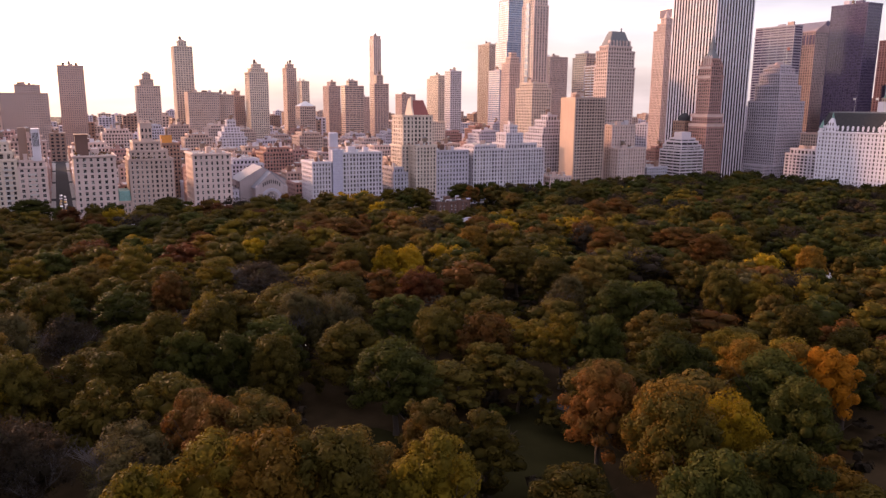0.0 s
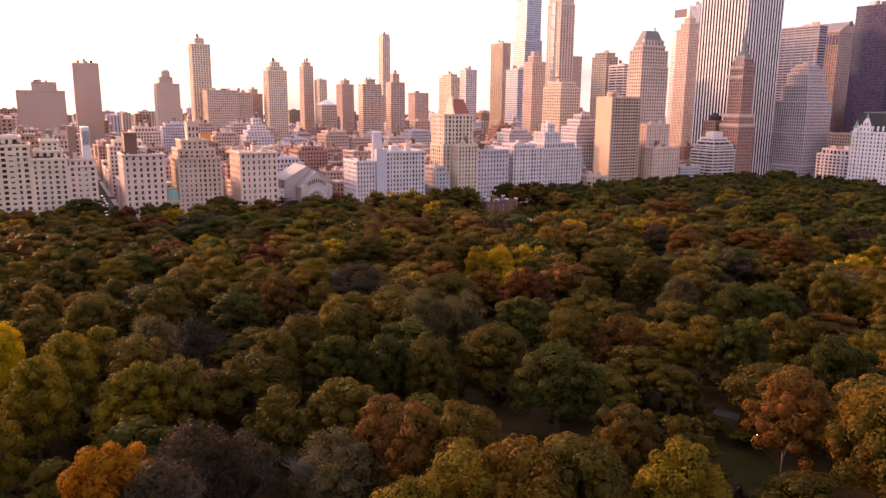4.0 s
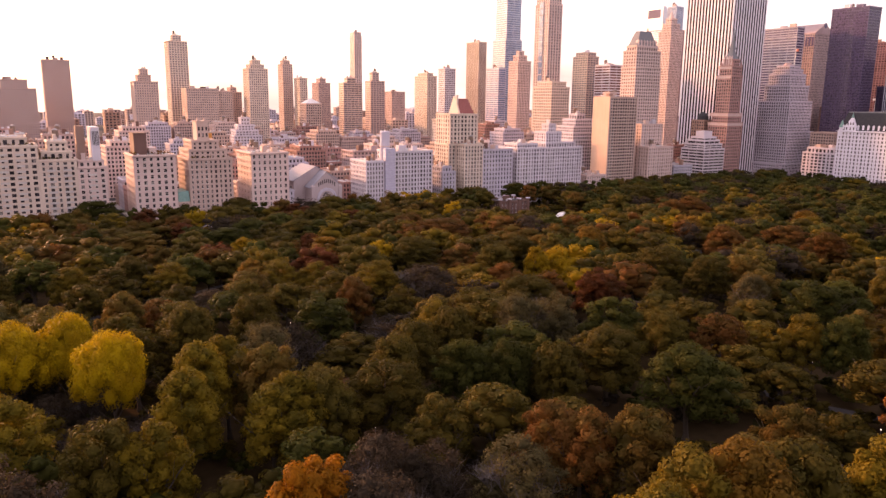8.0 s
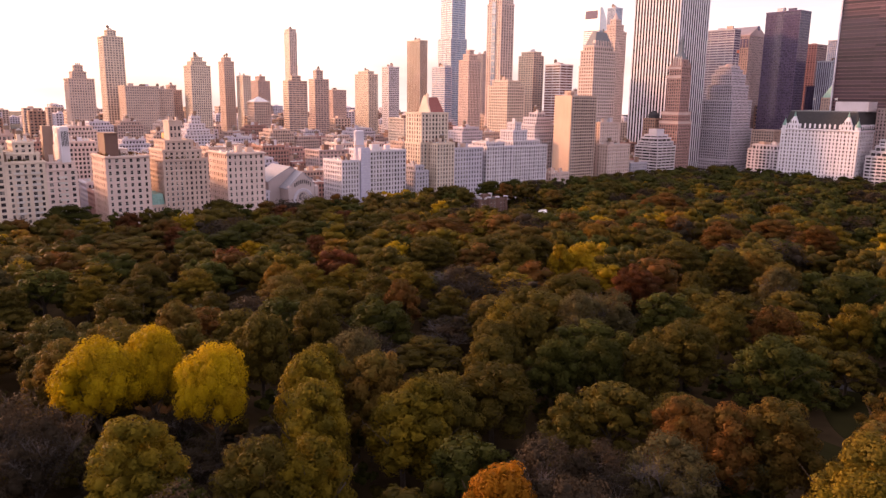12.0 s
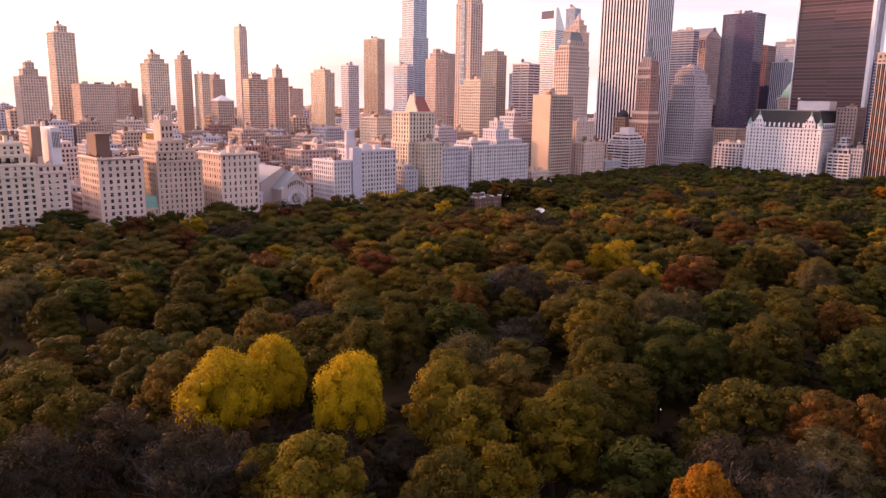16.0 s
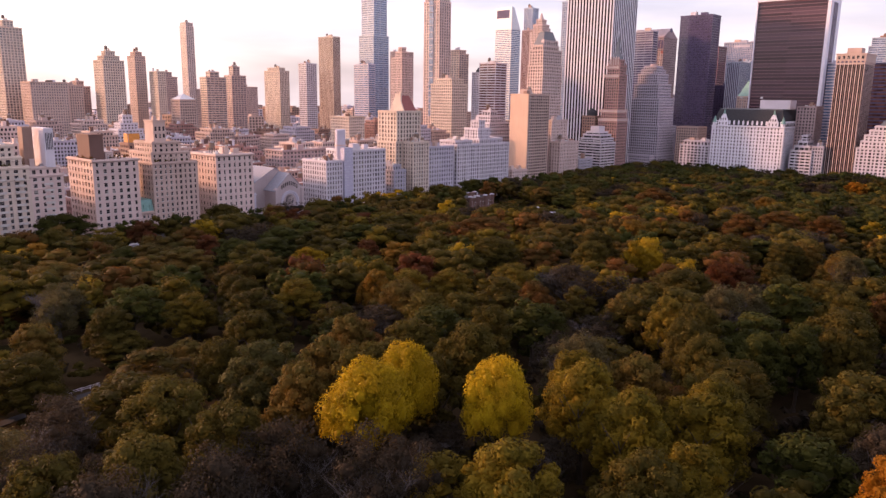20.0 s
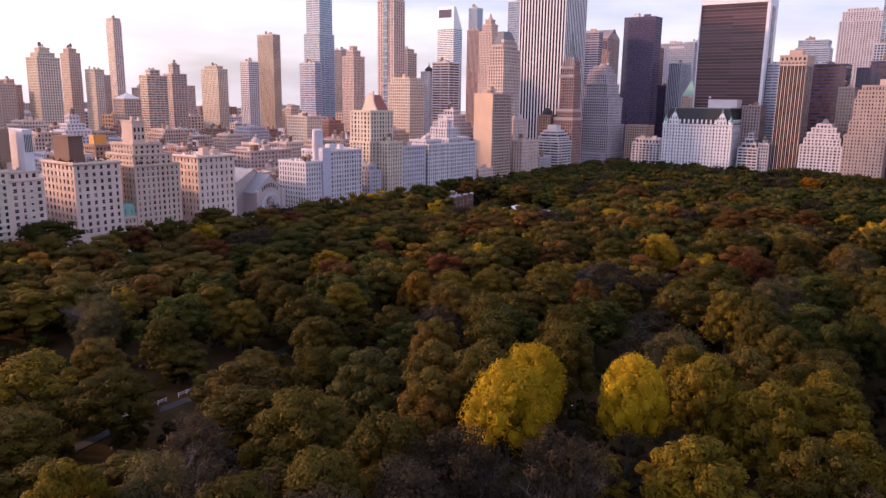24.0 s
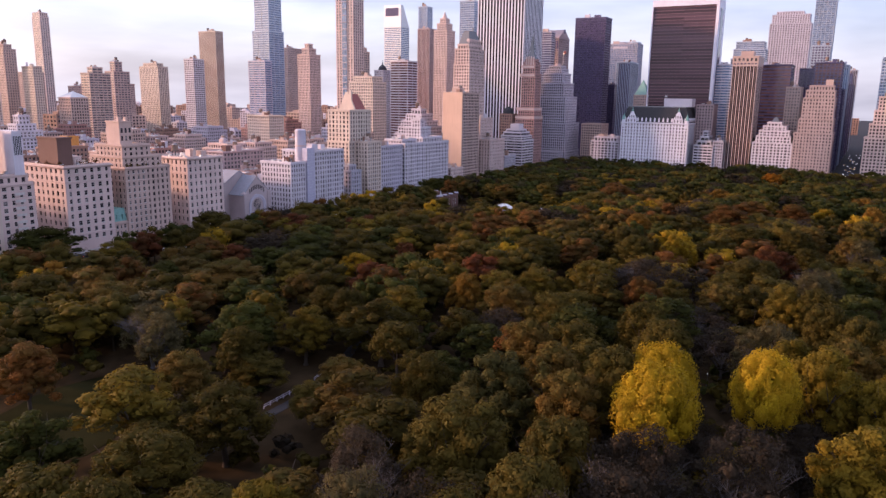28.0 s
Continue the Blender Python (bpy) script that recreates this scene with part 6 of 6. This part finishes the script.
# far roofs to the horizon, joined
far_rng = random.Random(5)
for wall, word in ((TAN_BRICK, "tan brick"), (PALE_STONE, "pale stone"), (BROWN_BRICK, "brown brick")):
    s, g = Shape(), Shape()
    for _ in range(150):
        y = far_rng.uniform(1020, 2600)
        x = far_rng.uniform(-0.12 * y, 1500)
        w, d, h = far_rng.uniform(18, 40), far_rng.uniform(18, 40), far_rng.choice((16, 20, 25, 30, 38, 46, 55))
        if clash(x - 2, x + w + 2, y - 2, y + d + 2):
            continue
        g.box(x, x + w, y, y + d, 0.1, h - 0.5)
        skin(s, x, x + w, y, y + d, 0.1, h, 5.0, 6.5, 0.42, 0.42, 0.4)
        s.box(x - 0.3, x + w + 0.3, y - 0.3, y + d + 0.3, h, h + 0.6)
        s.box(x + w * 0.3, x + w * 0.6, y + d * 0.3, y + d * 0.7, h + 0.6, h + 4)
    for _ in range(60):
        x, y = far_rng.uniform(820, 2300), far_rng.uniform(-100, 1000)
        w, d, h = far_rng.uniform(20, 40), far_rng.uniform(20, 40), far_rng.choice((30, 45, 60, 80, 95))
        if clash(x - 2, x + w + 2, y - 2, y + d + 2) or (y < 245 and y + d > 198):
            continue
        g.box(x, x + w, y, y + d, 0.1, h - 0.5)
        skin(s, x, x + w, y, y + d, 0.1, h, 5.0, 6.0, 0.4, 0.4, 0.4)
        s.box(x - 0.3, x + w + 0.3, y - 0.3, y + d + 0.3, h, h + 0.6)
    far = tagged(part("far_buildings", mesh_of("far_buildings", s.v, s.f, wall)), "far " + word + " city buildings in the haze", "buildings", kind="stuff")
    tagged(part("far_windows", mesh_of("far_windows", g.v, g.f, GLASS), far), "", "")


# ---- small things in the park ----
LAMP_MESH = {}


def lamp_post(x, y):
    if not LAMP_MESH:
        s = Shape().drum(0, 0, 0, 0.5, 0.22, 0.14, 8).drum(0, 0, 0.5, 3.6, 0.07, 0.055, 8).drum(0, 0, 3.6, 3.75, 0.16, 0.2, 8)
        LAMP_MESH["pole"] = mesh_of("pole", s.v, s.f, IRON)
        s = Shape().drum(0, 0, 3.75, 3.92, 0.06, 0.11, 10).drum(0, 0, 3.92, 4.1, 0.11, 0.06, 10)
        LAMP_MESH["globe"] = mesh_of("globe", s.v, s.f, LAMP_GLOW)
        s = Shape().drum(0, 0, 4.1, 4.22, 0.2, 0.03, 8)
        LAMP_MESH["cap"] = mesh_of("cap", s.v, s.f, IRON)
    ob = thing("street_lamp", "dark iron park lamp with a lit globe", "lamp", x, y, 0.12, group="park lamps")
    for k in ("pole", "globe", "cap"):
        part(k, LAMP_MESH[k], ob)
    return ob


for lx, ly in ((52, 182), (111, 161), (106, 188), (94, 169), (2, 194), (109, 130), (102, 164), (-41, 402), (-24, 206), (84, 210), (135, 301), (26, 191), (46, 244), (-1, 238), (-28, 243), (14, 286), (51, 264), (66, 222), (79, 315), (66, 332), (-34, 411), (214, 426), (33, 255), (140, 167), (300, 232), (330, 190), (270, 300), (180, 300), (160, 350), (210, 330), (260, 250), (340, 330), (420, 380), (470, 300)):
    lamp_post(lx, ly)


def fence(x0, y0, x1, y1, posts):
    """A pale rail fence along the path."""
    length, turn = math.hypot(x1 - x0, y1 - y0), math.degrees(math.atan2(y1 - y0, x1 - x0))
    ob = thing("fence", "pale weathered rail fence beside the park path", "fence", x0, y0, 0.12, turn)
    for i in range(posts):
        px = length * i / (posts - 1)
        Shape().box(px - 0.09, px + 0.09, -0.09, 0.09, 0, 1.25).frustum(px - 0.1, px + 0.1, -0.1, 0.1, 1.25, 1.36, 0.09, 0.09).done("post", PALE_STONE, ob)
    for z in (0.55, 1.05):
        Shape().box(0, length, -0.06, 0.06, z, z + 0.14).done("rail", PALE_STONE, ob)
    return ob


fence(-104, 334.5, -86, 335.5, 8)
fence(-82, 335.7, -66, 336.6, 7)
fence(-60, 337, -44, 341, 7)

# the old brick arsenal and the low zoo houses among the trees
arsenal = building("arsenal", "old red brick arsenal with octagonal corner turrets", 246, 272, 477, 495, T(8.8), DARK_BRICK, bay=3.4, pier=0.6, band=0.5, near=True, seed=50, rich=1.0, roof=SLATE, cornice=0.3)
for tx in (-13, -4.4, 4.4, 13):
    for ty in (-9, 9):
        Shape().drum(tx, ty, 0.1, 10.8, 1.5, 1.4, 8).done("turret", DARK_BRICK, arsenal)
        Shape().drum(tx, ty, 10.8, 11.5, 1.75, 1.75, 8).done("turret_cap", PALE_STONE, arsenal, "pale stone turret cap")


def zoo_house(x, y, w, d, turn, roof):
    ob = thing("zoo_house", "low brick zoo house with a pale hipped roof", "building", x, y, 0.12, turn)
    Shape().box(-w / 2, w / 2, -d / 2, d / 2, 0, 4.2).done("wall", BROWN_BRICK, ob)
    Shape().frustum(-w / 2 - 0.7, w / 2 + 0.7, -d / 2 - 0.7, d / 2 + 0.7, 4.2, 6.2, w * 0.25, d * 0.47).done("roof", roof, ob)
    for i in range(4):
        px = -w / 2 + w * (i + 0.5) / 4
        Shape().box(px - 0.8, px + 0.8, -d / 2 - 0.08, -d / 2 + 0.1, 1.0, 3.2).done("window", GLASS, ob)
    return ob


zoo_house(236, 422, 26, 9, 20, ROOF_LEAD)
zoo_house(311, 211, 12, 7, 40, ROOF_PALE)
zoo_house(329, 191, 15, 7, 40, ROOF_PALE)
zoo_house(262, 408, 22, 9, -50, ROOF_LEAD)
zoo_house(251, 386, 18, 8, 10, ROOF_PALE)
zoo_house(242, 152, 15, 10, 30, SLATE)
zoo_house(268, 432, 18, 8, 40, ROOF_PALE)

# ---- roofs with something of their own ----
site = building("building_site", "brick block behind orange safety sheeting", 78, 92, 664, 678, T(46), BROWN_BRICK, plain=True, seed=51)
Shape().box(-7.2, 1, -7.9, -7.45, 47.5, 54).box(-7.9, -7.45, -7.5, -1, 47.5, 54).done("sheeting", ORANGE_SHEET, site, "orange safety sheeting")
pyramid = building("apartment_block", "brown block under a pale pyramid roof", 300, 322, 1000, 1022, T(76), TAN_BRICK, plain=True, seed=52)
Shape().frustum(-11, 11, -11, 11, 77, 84, 10.9, 10.9).done("roof", ROOF_PALE, pyramid, "pale pyramid roof")

# ---- vehicles ----
CAR_PAINTS = [("white", plain_mat("white_car_paint", (0.75, 0.75, 0.75), 0.3, var=0.05)), ("black", plain_mat("black_car_paint", (0.02, 0.02, 0.025), 0.25, var=0.1)), ("silver", plain_mat("silver_car_paint", (0.45, 0.46, 0.48), 0.3, 0.5, var=0.05)), ("yellow", plain_mat("yellow_cab_paint", (0.75, 0.42, 0.03), 0.3, var=0.05))]
CAR_MESH = {}


def loft(profile, half, inset):
    """Side profile points (x, z) drawn out to both sides, pulled in towards the top."""
    v = []
    for sgn in (-1, 1):
        v += [(x, sgn * (half - inset * z), z) for x, z in profile]
    n = len(profile)
    f = [tuple(reversed(range(n))), tuple(n + i for i in range(n))]
    f += [(i, (i + 1) % n, n + (i + 1) % n, n + i) for i in range(n)]
    return v, f


def car(x, y, turn, paint, z=0.0):
    word, mat = CAR_PAINTS[paint]
    if paint not in CAR_MESH:
        v, f = loft([(-2.25, 0.3), (-2.3, 0.75), (-2.1, 0.95), (1.0, 0.98), (2.1, 0.85), (2.3, 0.6), (2.25, 0.3)], 0.93, 0.04)
        body = mesh_of("body", v, f, mat)
        v, f = loft([(-1.75, 0.94), (-1.3, 1.45), (0.25, 1.48), (1.05, 0.96)], 0.95, 0.16)
        cabin = mesh_of("cabin", v, f, GLASS_DARK)
        s = Shape()
        for k, (r0, a, b) in enumerate(((0.33, -0.12, 0.12),)):
            m = 14
            s.v += [(r0 * math.cos(6.2832 * i / m), yy, r0 * math.sin(6.2832 * i / m)) for yy in (a, b) for i in range(m)]
            s.f += [(i, (i + 1) % m, m + (i + 1) % m, m + i) for i in range(m)] + [tuple(range(m)), tuple(m + i for i in reversed(range(m)))]
        wheel = mesh_of("wheel", s.v, s.f, TYRE)
        CAR_MESH[paint] = (body, cabin, wheel)
    body, cabin, wheel = CAR_MESH[paint]
    ob = thing("car", word + " car standing in the street traffic", "car", x, y, z, turn, group="street traffic")
    part("body", body, ob), part("cabin", cabin, ob)
    for wx in (-1.4, 1.4):
        for wy in (-0.85, 0.85):
            part("wheel", wheel, ob).location = (wx, wy, 0.33)
    if "head" not in CAR_MESH:
        s = Shape().box(2.26, 2.33, -0.15, 0.15, 0.58, 0.74)
        CAR_MESH["head"] = mesh_of("headlight", s.v, s.f, HEAD_GLOW)
        s = Shape().box(-2.33, -2.28, -0.15, 0.15, 0.66, 0.82)
        CAR_MESH["tail"] = mesh_of("tail_light", s.v, s.f, TAIL_GLOW)
    for wy in (-0.68, 0.68):
        part("headlight", CAR_MESH["head"], ob).location = (0, wy, 0)
        part("tail_light", CAR_MESH["tail"], ob).location = (0, wy, 0)
    return ob


car_rng = random.Random(31)
for i in range(18):
    car(-1 - 3.4 * (i % 2) + car_rng.uniform(-0.3, 0.3) + 2, 562 + i * 9 + car_rng.uniform(-1.5, 1.5), -90, car_rng.randint(0, 3))
for i in range(30):
    lane = car_rng.randint(0, 3)
    car(690 + i * 17 + car_rng.uniform(-4, 4), 222 + lane * 4.6, 180, car_rng.randint(0, 3))
for i in range(26):
    car(-20 + i * 23 + car_rng.uniform(-6, 6), 536 + car_rng.randint(0, 3) * 3.6, 0, car_rng.randint(0, 3))
for i in range(8):
    car(407 + i * 3.1, 552.5 + car_rng.uniform(-0.3, 0.3), 90, car_rng.randint(0, 2))
